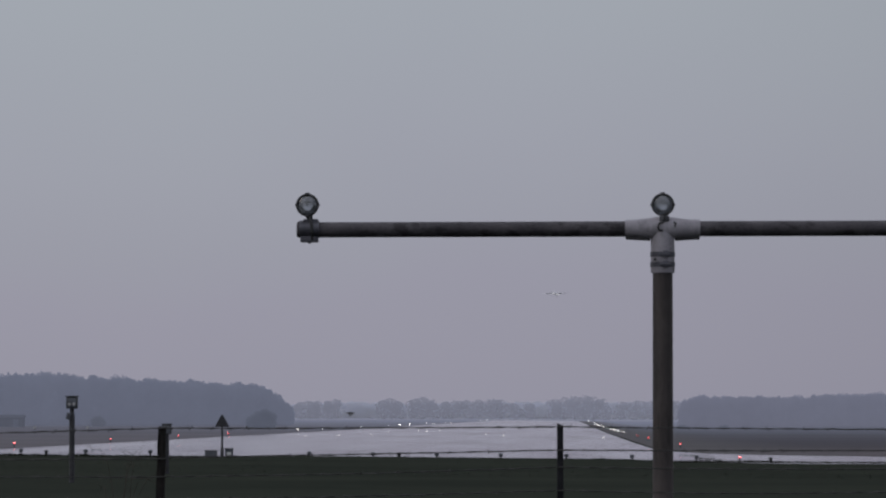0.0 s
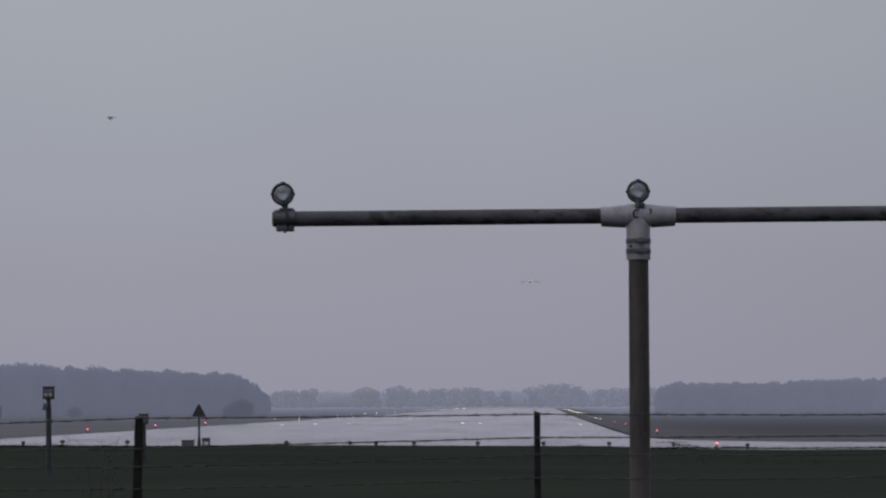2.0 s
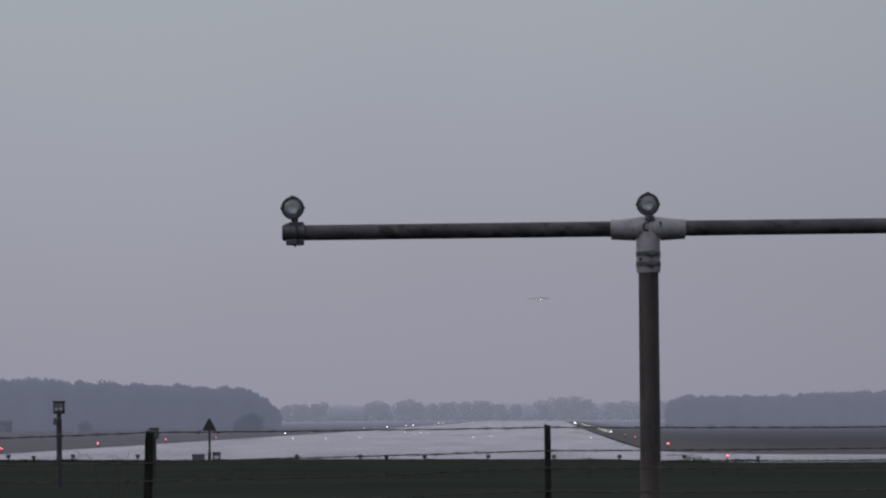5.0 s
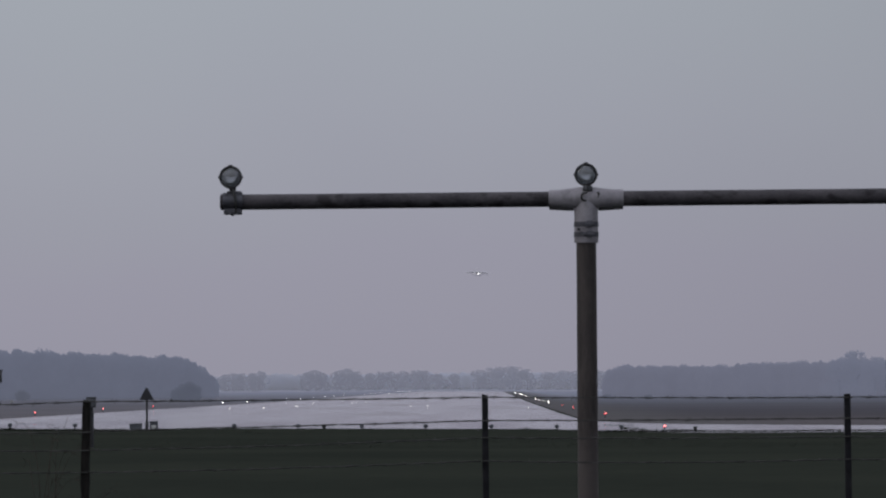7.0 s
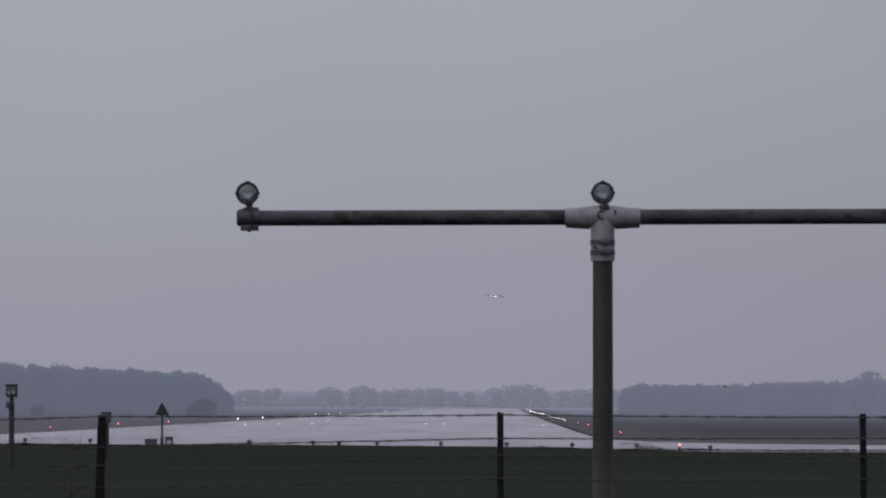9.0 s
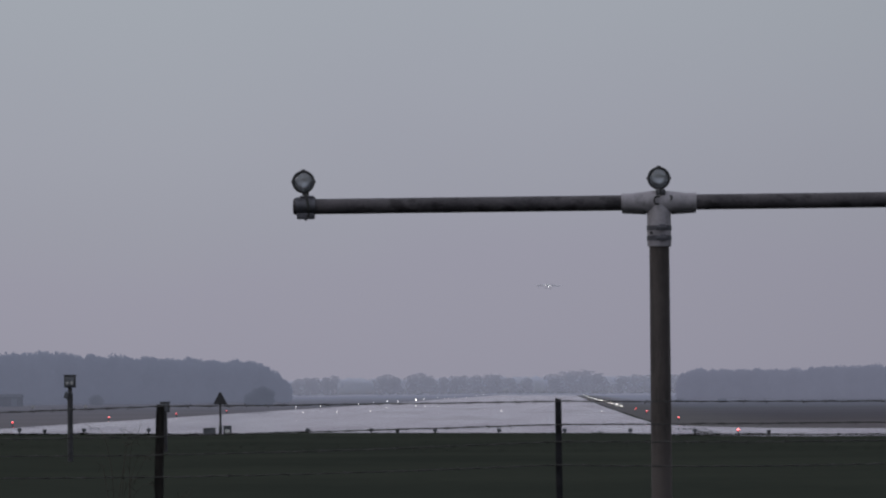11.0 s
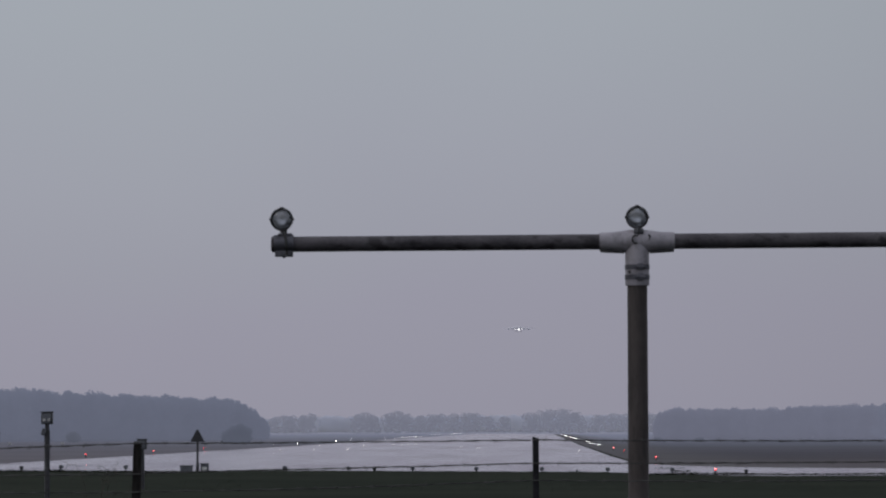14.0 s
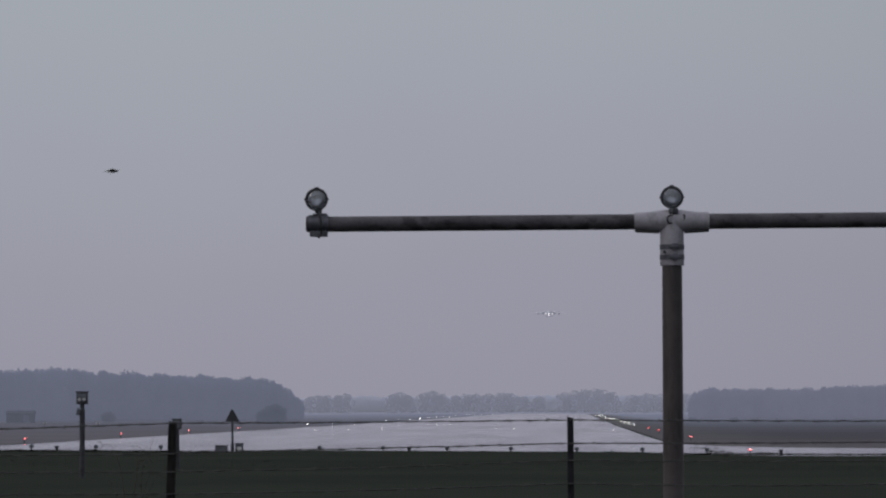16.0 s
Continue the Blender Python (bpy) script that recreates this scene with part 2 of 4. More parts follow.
M = {
    "grass": material("meadow_grass", (0.0245, 0.0283, 0.0232), (0.0328, 0.0370, 0.0294), rough=0.9, scale=0.06, fine=1.2, bump=0.15, spec=0.0),
    "blade": material("grass_blades", (0.023, 0.0265, 0.021), (0.036, 0.040, 0.031), rough=0.8, scale=0.08, fine=3.0, bump=0, spec=0.0, island=0.35),
    # far meadow, its base colour lifted to the tone of the haze
    "field_hazed": material("hazed_meadow", (0.25, 0.26, 0.32), (0.28, 0.29, 0.35), rough=0.75, scale=0.01, fine=0.2, bump=0, spec=0.2, stretch=(0.3, 2, 1)),
    "asphalt": wet_asphalt(),
    "bar": material("weathered_bar", (0.033, 0.030, 0.035), (0.080, 0.073, 0.080), spec=0.25, rough=0.6, scale=5, fine=60, bump=0.15, dark=0.6, stretch=(0.6, 1, 1)),
    "pole": material("weathered_pole", (0.028, 0.0225, 0.0215), (0.060, 0.049, 0.046), rough=0.65, scale=4, fine=50, bump=0.15, dark=0.3, stretch=(2, 2, 0.35)),
    "tee": material("white_fibreglass", (0.205, 0.193, 0.214), (0.305, 0.289, 0.313), rough=0.5, scale=6, fine=50, bump=0.08, dark=0.22),
    "steel": material("dull_steel", (0.07, 0.07, 0.075), (0.14, 0.14, 0.15), rough=0.45, metal=0.6, scale=12, fine=90, bump=0.1),
    "band": material("clamp_steel", (0.055, 0.055, 0.066), (0.105, 0.105, 0.122), rough=0.5, metal=0.35, scale=14, fine=90, bump=0.1),
    "housing": material("lamp_housing", (0.03, 0.03, 0.032), (0.06, 0.06, 0.062), rough=0.5, metal=0.3, scale=14, fine=90, bump=0.1),
    "mirror": material("lamp_reflector", (0.44, 0.47, 0.52), (0.66, 0.69, 0.74), rough=0.13, metal=0.97, scale=16, fine=60, bump=0.35),
    "glass": lens_glass(),
    "rubber": material("black_cable", (0.015, 0.015, 0.016), (0.03, 0.03, 0.03), rough=0.6, scale=20, fine=80),
    "wood": material("old_fence_wood", (0.008, 0.0075, 0.0075), (0.022, 0.020, 0.019), spec=0.12, rough=0.9, scale=8, fine=60, bump=0.6, dark=0.4, stretch=(3, 3, 0.4)),
    "concrete_post": material("dark_post", (0.010, 0.010, 0.012), (0.022, 0.022, 0.025), spec=0.12, rough=0.8, scale=10, fine=70, bump=0.3),
    "wire": material("rusted_wire", (0.048, 0.048, 0.047), (0.075, 0.073, 0.071), spec=0.1, rough=0.8, scale=10, fine=60, bump=0),
    "bramble": material("dry_bramble", (0.03, 0.025, 0.02), (0.06, 0.05, 0.04), rough=0.9, scale=10, fine=40, bump=0),
    "grey_box": material("grey_cabinet", (0.065, 0.07, 0.084), (0.11, 0.117, 0.132), rough=0.6, scale=3, fine=30, dark=0.2),
    "dark_box": material("dark_cabinet", (0.03, 0.032, 0.035), (0.06, 0.062, 0.066), rough=0.6, scale=3, fine=30),
    "white_panel": material("white_panel", (0.5, 0.5, 0.48), (0.7, 0.7, 0.68), rough=0.5, scale=6, fine=30),
    "dim_glass": material("dim_window", (0.25, 0.25, 0.25), (0.36, 0.36, 0.36), rough=0.3, scale=6, fine=30),
    "post": material("grey_post", (0.022, 0.022, 0.025), (0.045, 0.045, 0.05), rough=0.7, scale=5, fine=40),
    "sign": material("dark_sign", (0.02, 0.02, 0.024), (0.04, 0.04, 0.045), rough=0.6, scale=5, fine=40),
    # bluish tones and airlight glow from here on stand in for distance haze
    "wood_near": material("hazed_winter_twigs", (0.09, 0.105, 0.14), (0.11, 0.125, 0.16), rough=0.95, scale=0.05, fine=0.4, bump=0, spec=0.0, island=0.04, clear=0.2, airlight=(0.103, 0.111, 0.148)),
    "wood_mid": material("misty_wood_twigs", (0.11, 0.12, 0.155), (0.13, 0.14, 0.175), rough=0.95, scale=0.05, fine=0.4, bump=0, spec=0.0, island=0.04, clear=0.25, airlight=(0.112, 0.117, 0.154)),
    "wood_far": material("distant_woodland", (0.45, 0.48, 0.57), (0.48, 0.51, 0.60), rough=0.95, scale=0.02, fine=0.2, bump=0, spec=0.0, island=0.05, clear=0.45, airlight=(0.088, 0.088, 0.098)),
    "tree_far": material("hazed_tree_twigs", (0.16, 0.17, 0.20), (0.18, 0.19, 0.22), rough=0.95, scale=0.05, fine=0.4, bump=0, spec=0.0, island=0.03, clear=0.4, airlight=(0.127, 0.131, 0.165)),
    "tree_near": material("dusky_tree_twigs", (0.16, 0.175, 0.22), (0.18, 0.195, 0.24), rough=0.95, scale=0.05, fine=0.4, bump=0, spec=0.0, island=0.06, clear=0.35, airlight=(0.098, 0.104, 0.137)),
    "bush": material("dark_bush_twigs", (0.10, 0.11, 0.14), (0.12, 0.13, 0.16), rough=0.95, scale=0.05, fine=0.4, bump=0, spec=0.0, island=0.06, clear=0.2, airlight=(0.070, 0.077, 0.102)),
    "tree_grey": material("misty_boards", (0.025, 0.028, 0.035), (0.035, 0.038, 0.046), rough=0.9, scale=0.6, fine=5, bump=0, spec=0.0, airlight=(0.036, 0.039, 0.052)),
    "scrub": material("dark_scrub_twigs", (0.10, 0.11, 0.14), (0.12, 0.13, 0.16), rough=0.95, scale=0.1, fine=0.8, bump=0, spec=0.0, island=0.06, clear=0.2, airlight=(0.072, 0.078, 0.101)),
    "paint": material("aircraft_paint", (0.42, 0.42, 0.45), (0.50, 0.50, 0.53), rough=0.35, scale=0.3, fine=3, bump=0),
    "engine": material("aircraft_grey", (0.60, 0.60, 0.63), (0.68, 0.68, 0.71), rough=0.4, scale=0.5, fine=4, bump=0),
    "bird": material("dark_feathers", (0.03, 0.03, 0.033), (0.06, 0.06, 0.064), rough=0.8, scale=30, fine=90, bump=0),
    "white_light": glow("white_runway_light", (1.0, 0.93, 0.85), 13.0),
    "red_light": glow("red_runway_light", (1.0, 0.24, 0.22), 6.0),
    "red_glass": glow("red_lamp_glass", (1.0, 0.04, 0.05), 3.0),
    "inset_glow": glow("inset_light_glow", (1.0, 0.95, 0.92), 1.1),
    "landing_light": glow("landing_light", (1.0, 0.99, 0.96), 5.2),
    "wing_light": glow("wing_light", (1.0, 0.98, 0.95), 1.35),
}


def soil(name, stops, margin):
    """Field soil whose colour fades from the near furrows into painted haze: (share of near distance, colour)."""
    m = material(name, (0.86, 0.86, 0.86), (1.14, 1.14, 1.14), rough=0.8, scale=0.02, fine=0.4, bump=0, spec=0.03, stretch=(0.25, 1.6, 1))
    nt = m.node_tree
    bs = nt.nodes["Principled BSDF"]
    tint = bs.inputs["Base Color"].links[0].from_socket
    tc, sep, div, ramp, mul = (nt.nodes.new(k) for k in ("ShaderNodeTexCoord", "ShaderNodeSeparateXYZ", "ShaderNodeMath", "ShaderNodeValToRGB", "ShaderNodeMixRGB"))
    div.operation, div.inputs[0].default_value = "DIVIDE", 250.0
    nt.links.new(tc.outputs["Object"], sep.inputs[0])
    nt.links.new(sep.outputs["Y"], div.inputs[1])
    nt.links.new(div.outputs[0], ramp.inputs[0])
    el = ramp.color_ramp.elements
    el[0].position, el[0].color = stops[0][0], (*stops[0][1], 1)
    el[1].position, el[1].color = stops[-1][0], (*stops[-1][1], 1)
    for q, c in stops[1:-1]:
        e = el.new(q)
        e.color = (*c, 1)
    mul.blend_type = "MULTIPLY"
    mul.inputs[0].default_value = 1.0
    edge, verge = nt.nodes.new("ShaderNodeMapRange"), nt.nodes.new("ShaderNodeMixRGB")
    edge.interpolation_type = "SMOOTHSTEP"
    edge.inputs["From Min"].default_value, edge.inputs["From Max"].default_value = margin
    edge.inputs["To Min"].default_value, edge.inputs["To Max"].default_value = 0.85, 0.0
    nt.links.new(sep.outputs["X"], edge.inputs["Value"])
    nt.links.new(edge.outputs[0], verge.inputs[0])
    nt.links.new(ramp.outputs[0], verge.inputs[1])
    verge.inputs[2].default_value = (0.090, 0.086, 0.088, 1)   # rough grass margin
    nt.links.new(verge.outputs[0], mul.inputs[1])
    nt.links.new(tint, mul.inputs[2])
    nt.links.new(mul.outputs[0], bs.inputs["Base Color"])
    return m


# the far stops are paled and blued to paint in haze
M["field_right"] = soil("hazed_ploughed_soil", ((0.11, (0.26, 0.27, 0.33)), (0.23, (0.19, 0.197, 0.24)), (0.31, (0.118, 0.122, 0.149)), (0.42, (0.080, 0.081, 0.096)), (0.56, (0.061, 0.058, 0.069)),
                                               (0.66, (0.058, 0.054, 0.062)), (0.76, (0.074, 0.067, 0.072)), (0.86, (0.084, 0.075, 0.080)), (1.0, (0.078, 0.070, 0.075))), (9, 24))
M["field_left"] = soil("hazed_stubble", ((0.11, (0.25, 0.26, 0.32)), (0.22, (0.18, 0.184, 0.222)), (0.30, (0.136, 0.137, 0.162)), (0.5, (0.117, 0.112, 0.127)), (0.75, (0.114, 0.107, 0.118)), (1.0, (0.106, 0.099, 0.108))), (-5000, -4000))


def bleach_foot(m, low, high, colour):
    """The foot of the mast is bleached and splashed with mud, up to an uneven line."""
    nt = m.node_tree
    bs = nt.nodes["Principled BSDF"]
    old = bs.inputs["Base Color"].links[0].from_socket
    tc, sep, n = nt.nodes.new("ShaderNodeTexCoord"), nt.nodes.new("ShaderNodeSeparateXYZ"), nt.nodes.new("ShaderNodeTexNoise")
    n.inputs["Scale"].default_value, n.inputs["Detail"].default_value = 9.0, 4
    nt.links.new(tc.outputs["Object"], sep.inputs[0])
    nt.links.new(tc.outputs["Object"], n.inputs["Vector"])
    add = nt.nodes.new("ShaderNodeMath")
    add.operation = "MULTIPLY_ADD"
    nt.links.new(n.outputs[0], add.inputs[0])
    add.inputs[1].default_value = 0.5
    nt.links.new(sep.outputs["Z"], add.inputs[2])
    r = nt.nodes.new("ShaderNodeMapRange")
    r.inputs["From Min"].default_value, r.inputs["From Max"].default_value = low + 0.25, high + 0.25
    r.inputs["To Min"].default_value, r.inputs["To Max"].default_value = 1, 0
    nt.links.new(add.outputs[0], r.inputs["Value"])
    mx = nt.nodes.new("ShaderNodeMixRGB")
    mx.inputs[2].default_value = (*colour, 1)
    nt.links.new(r.outputs[0], mx.inputs[0])
    nt.links.new(old, mx.inputs[1])
    nt.links.new(mx.outputs[0], bs.inputs["Base Color"])


bleach_foot(M["pole"], 1.65, 2.0, (0.068, 0.057, 0.054))


# ---- mesh helpers ----
def part(name, bm, mat, parent=None, label="", smooth=True):
    me = bpy.data.meshes.new(name)
    bm.normal_update()
    bm.to_mesh(me)
    bm.free()
    if smooth:
        for p in me.polygons:
            p.use_smooth = True
        me.set_sharp_from_angle(angle=radians(38))
    me.materials.append(M[mat])
    ob = new(name, me)
    ob.parent = parent
    if label:
        ob["label"] = label
    return ob


def empty(name, x=0, y=0, z=0, rz=0):
    ob = new(name)
    ob.matrix_basis = pose(x, y, z, 0, 0, rz)
    return ob


def add_rev(bm, profile, m=Matrix(), seg=24):
    """Turn (radius, height) pairs about z, then move by m."""
    rings = []
    for r, h in profile:
        if r < 1e-6:
            rings.append([bm.verts.new(m @ Vector((0, 0, h)))])
        else:
            rings.append([bm.verts.new(m @ Vector((r * math.cos(2 * math.pi * i / seg), r * math.sin(2 * math.pi * i / seg), h))) for i in range(seg)])
    for a, b in zip(rings, rings[1:]):
        for i in range(seg):
            j = (i + 1) % seg
            q = [a[i % len(a)], a[j % len(a)], b[j % len(b)], b[i % len(b)]]
            q = [v for k, v in enumerate(q) if v not in q[:k]]
            if len(q) > 2:
                bm.faces.new(q)
    return bm


def add_box(bm, sx, sy, sz, m=Matrix(), bevel=0.0):
    got = bmesh.ops.create_cube(bm, size=1, matrix=m @ Matrix.Diagonal((sx, sy, sz, 1)))
    if bevel:
        edges = list({e for v in got["verts"] for e in v.link_edges})
        bmesh.ops.bevel(bm, geom=edges, offset=bevel, segments=2, affect="EDGES", profile=0.6)
    return bm


def add_tube(bm, pts, r, seg=8, r_end=None):
    """A round tube along points, closed at both ends."""
    rings = []
    n = len(pts)
    for i, p in enumerate(pts):
        p = Vector(p)
        d = (Vector(pts[min(i + 1, n - 1)]) - Vector(pts[max(i - 1, 0)])).normalized()
        side = d.orthogonal().normalized() if abs(d.z) > 0.95 else d.cross(Vector((0, 0, 1))).normalized()
        up = side.cross(d)
        rr = r if r_end is None else r + (r_end - r) * i / (n - 1)
        rings.append([bm.verts.new(p + rr * (math.cos(2 * math.pi * k / seg) * side + math.sin(2 * math.pi * k / seg) * up)) for k in range(seg)])
    for a, b in zip(rings, rings[1:]):
        for k in range(seg):
            bm.faces.new((a[k], a[(k + 1) % seg], b[(k + 1) % seg], b[k]))
    bm.faces.new(rings[0][::-1])
    bm.faces.new(rings[-1])
    return bm


B = bmesh.new
TO_Y = pose(0, 0, 0, -90)       # turns the z axis to +y
TO_CAM = pose(0, 0, 0, 90)      # turns the z axis to -y, towards the fence
TO_X = pose(0, 0, 0, 0, 90)


# ---- ground and pavement ----
def cross_fall(x):
    """The runway and its strip lean to one side, about one in 115."""
    return -0.0088 * (min(14, max(-45, x)) + 38.4)


FALL_Y = (234, 700, 2250)       # the runway sinks a little, less and less, along its length
FALL_Z = (0.0, 0.29, 0.45)


def lie(x, y):
    """Height of the levelled land round the runway."""
    return cross_fall(x) - float(np.interp(y, FALL_Y, FALL_Z))


def mound(x, y):
    """A low swell of turf before the middle of the runway's end."""
    a = min(1, max(0, (x + 20.5) / 5)) * min(1, max(0, (6.6 - x) / 3))
    b = min(1, max(0, (y - 196) / 28)) if y < 225 else min(1, max(0, (231.5 - y) / 4))
    return 0.185 * a * a * (3 - 2 * a) * b * b * (3 - 2 * b)


def ground_height(x, y):
    s = min(1, max(0, (62 - y) / 24))
    h = 0.8 * s * s * (3 - 2 * s)
    if 62 < y < 190:
        h += 0.03 * noise.noise((x * 0.15, y * 0.05, 0))
    u = min(1, max(0, (y - 90) / 110))
    return h + lie(x, y) * u * u * (3 - 2 * u) + mound(x, y)


def make_ground():
    xs = [-3000, -1200, -500, -200, -100] + [-60, -52, -45] + list(range(-40, -24, 5)) + [-22, -20.5, -19, -17.5, -15, -10, -5, 0, 2, 3.6, 5, 6.6, 8, 11] + [14, 20, 28, 36, 44, 52, 60] + [100, 200, 500, 1200, 3000]
    ys = [-300, -100, -40] + list(range(-10, 218, 6)) + [218, 221, 224, 226, 228, 230, 231.5, 234, 240, 250, 300, 400, 550, 700, 900, 1400, 2250, 3200, 4400, 9000]
    bm = B()
    grid = [[bm.verts.new((x, y, ground_height(x, y))) for x in xs] for y in ys]
    for a, b in zip(grid, grid[1:]):
        for i in range(len(xs) - 1):
            bm.faces.new((a[i], a[i + 1], b[i + 1], b[i]))
    g = part("ground", bm, "grass")
    tagged(g, "dark green meadow grass under a dull sky", "ground", kind="structure")


def slab(name, outlines, z, thick, mat):
    """Flat slabs over plan outlines that share edges, their tops z over the leaning ground."""
    bm = B()
    for outline in outlines:
        top = [bm.verts.new((x, y, z + lie(x, y))) for x, y in outline]
        low = [bm.verts.new((x, y, z - thick + lie(x, y))) for x, y in outline]
        bm.faces.new(top)
        for i in range(len(top)):
            j = (i + 1) % len(top)
            bm.faces.new((top[i], low[i], low[j], top[j]))
    bmesh.ops.recalc_face_normals(bm, faces=bm.faces[:])
    return part(name, bm, mat, smooth=False)


make_ground()
runway = slab("runway", [[(-37.7, 234), (7.6, 232), (11, 226.5), (14, 226), (14, 278), (9.8, 288), (7.9, 304), (7.1, 332), (6.9, 400), (6.9, 700), (-37.5, 700)],
                         [(-37.5, 700), (6.9, 700), (7.4, 2250), (-37.2, 2250)],
                         [(14, 226), (160, 226), (160, 254), (40, 257), (24, 264), (14, 278)]], 0.03, 0.2, "asphalt")
tagged(runway, "wet grey asphalt runway mirroring the pale sky", "runway", kind="structure")


def field(outlines, mat, label):
    tagged(slab("field", outlines, 0.02, 0.2, mat), label, "field", kind="structure")


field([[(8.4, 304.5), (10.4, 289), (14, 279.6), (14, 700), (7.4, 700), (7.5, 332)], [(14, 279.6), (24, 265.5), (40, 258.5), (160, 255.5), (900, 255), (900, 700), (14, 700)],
       [(7.4, 700), (14, 700), (14, 2240), (7.9, 2240)], [(14, 700), (900, 700), (900, 2240), (14, 2240)]], "field_right", "wet bare ploughed field beside the runway, painted haze far off")
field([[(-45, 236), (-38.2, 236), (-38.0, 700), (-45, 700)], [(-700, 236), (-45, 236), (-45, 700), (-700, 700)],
       [(-45, 700), (-38.0, 700), (-37.7, 2240), (-45, 2240)], [(-700, 700), (-45, 700), (-45, 2240), (-700, 2240)]], "field_left", "damp grey-brown stubble field beside the runway, painted haze far off")
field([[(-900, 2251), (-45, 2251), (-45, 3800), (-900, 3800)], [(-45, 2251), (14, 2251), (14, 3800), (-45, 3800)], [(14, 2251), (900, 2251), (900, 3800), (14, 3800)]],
      "field_hazed", "meadow in the distance, paled by painted haze")


def make_grass():
    """Tufts of blades over the meadow, denser at the edge of the pavement."""
    rnd = random.Random(4)
    verts, faces = [], []

    def tuft(x, y, h):
        z = ground_height(x, y)
        for k in range(3):
            a, w = rnd.uniform(0, math.pi), rnd.uniform(0.02, 0.05) * h / 0.15
            ox, oy = rnd.uniform(-0.15, 0.15), rnd.uniform(-0.15, 0.15)
            lx, ly = rnd.uniform(-0.5, 0.5) * h, rnd.uniform(-0.5, 0.5) * h
            i = len(verts)
            verts.extend(((x + ox - w * math.cos(a), y + oy - w * math.sin(a), z - 0.01), (x + ox + w * math.cos(a), y + oy + w * math.sin(a), z - 0.01),
                          (x + ox + lx, y + oy + ly, z + h * rnd.uniform(0.6, 1))))
            faces.append((i, i + 1, i + 2))

    for k in range(14000):
        y = 62 + 168 * rnd.random() ** 0.8
        x = rnd.uniform(-0.19, 0.16) * y
        if y > 165 and noise.noise((x * 0.12, y * 0.04, 3)) > -0.35 and y < 231:
            tuft(x, y, rnd.uniform(0.025, 0.06))
    for k in range(5000):
        x = rnd.uniform(-40, 26)
        tuft(x, 232.2 - abs(rnd.gauss(0, 1.2)), rnd.uniform(0.05, 0.16) * (1 + 0.6 * max(0, noise.noise((x * 0.7, 0, 9)))))
    for px, yy, spread in ((1226, 268, 0.5), (1243, 250, 0.45), (1258, 240, 0.5), (1335, 236, 0.8), (1362, 235, 0.5), (690, 234, 1.5), (830, 234, 1.2), (470, 234, 0.8)):
        for k in range(60):
            tuft((px - 1000) * yy / 7130 + rnd.gauss(0, spread), yy + rnd.gauss(0, 1.5), rnd.uniform(0.05, 0.16))
    me = bpy.data.meshes.new("grass")
    me.from_pydata(verts, [], faces)
    me.materials.append(M["blade"])
    me.normals_split_custom_set_from_vertices([(0, 0, 1)] * len(verts))
    tagged(new("grass", me), "short dark green grass of the meadow", "grass", kind="stuff")


make_grass()


# ---- approach light on its tee-shaped mast ----
BY, BZ, PX = 30.6, 3.686, 0.740        # the bar's distance and height, the mast's place across
GROUND_NEAR = 0.80


def approach_lamp(x, z, mast):
    """A round sealed lamp that faces the fence, on a short stem: its parts under the mast."""
    c = pose(x, BY - 0.03, z - 0.012) @ Matrix.Scale(0.93, 4)
    body = part("lamp", add_rev(B(), [(0, -0.11), (0.03, -0.11), (0.045, -0.09), (0.075, -0.02), (0.084, 0.02), (0.084, 0.032), (0.080, 0.032),
                                     (0.078, 0.01)], c @ TO_CAM, 36), "housing", mast, "round dark lamp housing, unlit")
    bm = B()
    add_rev(bm, [(0.088, 0.012), (0.093, 0.018), (0.0945, 0.034), (0.090, 0.044), (0.082, 0.046), (0.0785, 0.040), (0.078, 0.02)], c @ TO_CAM, 36)
    for ang, w, out in ((90, 0.034, 0.092), (0, 0.018, 0.092), (180, 0.018, 0.092), (270, 0.03, 0.090)):
        a = radians(ang)
        add_box(bm, 0.018, 0.03, w, c @ pose(out * math.cos(a), -0.03, out * math.sin(a), 0, -ang, 0), 0.004)
    part("rim", bm, "housing", body, "dark steel clamp ring")
    part("reflector", add_rev(B(), [(0.0, -0.006), (0.015, -0.0055), (0.03, -0.003), (0.045, 0.002), (0.060, 0.0085), (0.078, 0.019)], c @ TO_CAM, 36), "mirror", body)
    part("bulb", add_rev(B(), [(0, 0.012), (0.003, 0.010), (0.004, 0.004), (0.003, -0.004)], c @ TO_CAM, 12), "grey_box", body)
    part("lens", add_rev(B(), [(0.080, 0.030), (0.060, 0.045), (0.035, 0.053), (0.0, 0.057)], c @ TO_CAM, 36), "glass", body, "convex clear glass lens")
    bm = B()
    add_tube(bm, [(x + 0.012, BY, z - 0.07), (x + 0.014, BY, z - 0.15)], 0.017, 12)
    add_box(bm, 0.05, 0.05, 0.03, pose(x + 0.012, BY, z - 0.098), 0.006)
    part("stem", bm, "housing", mast)
    return body


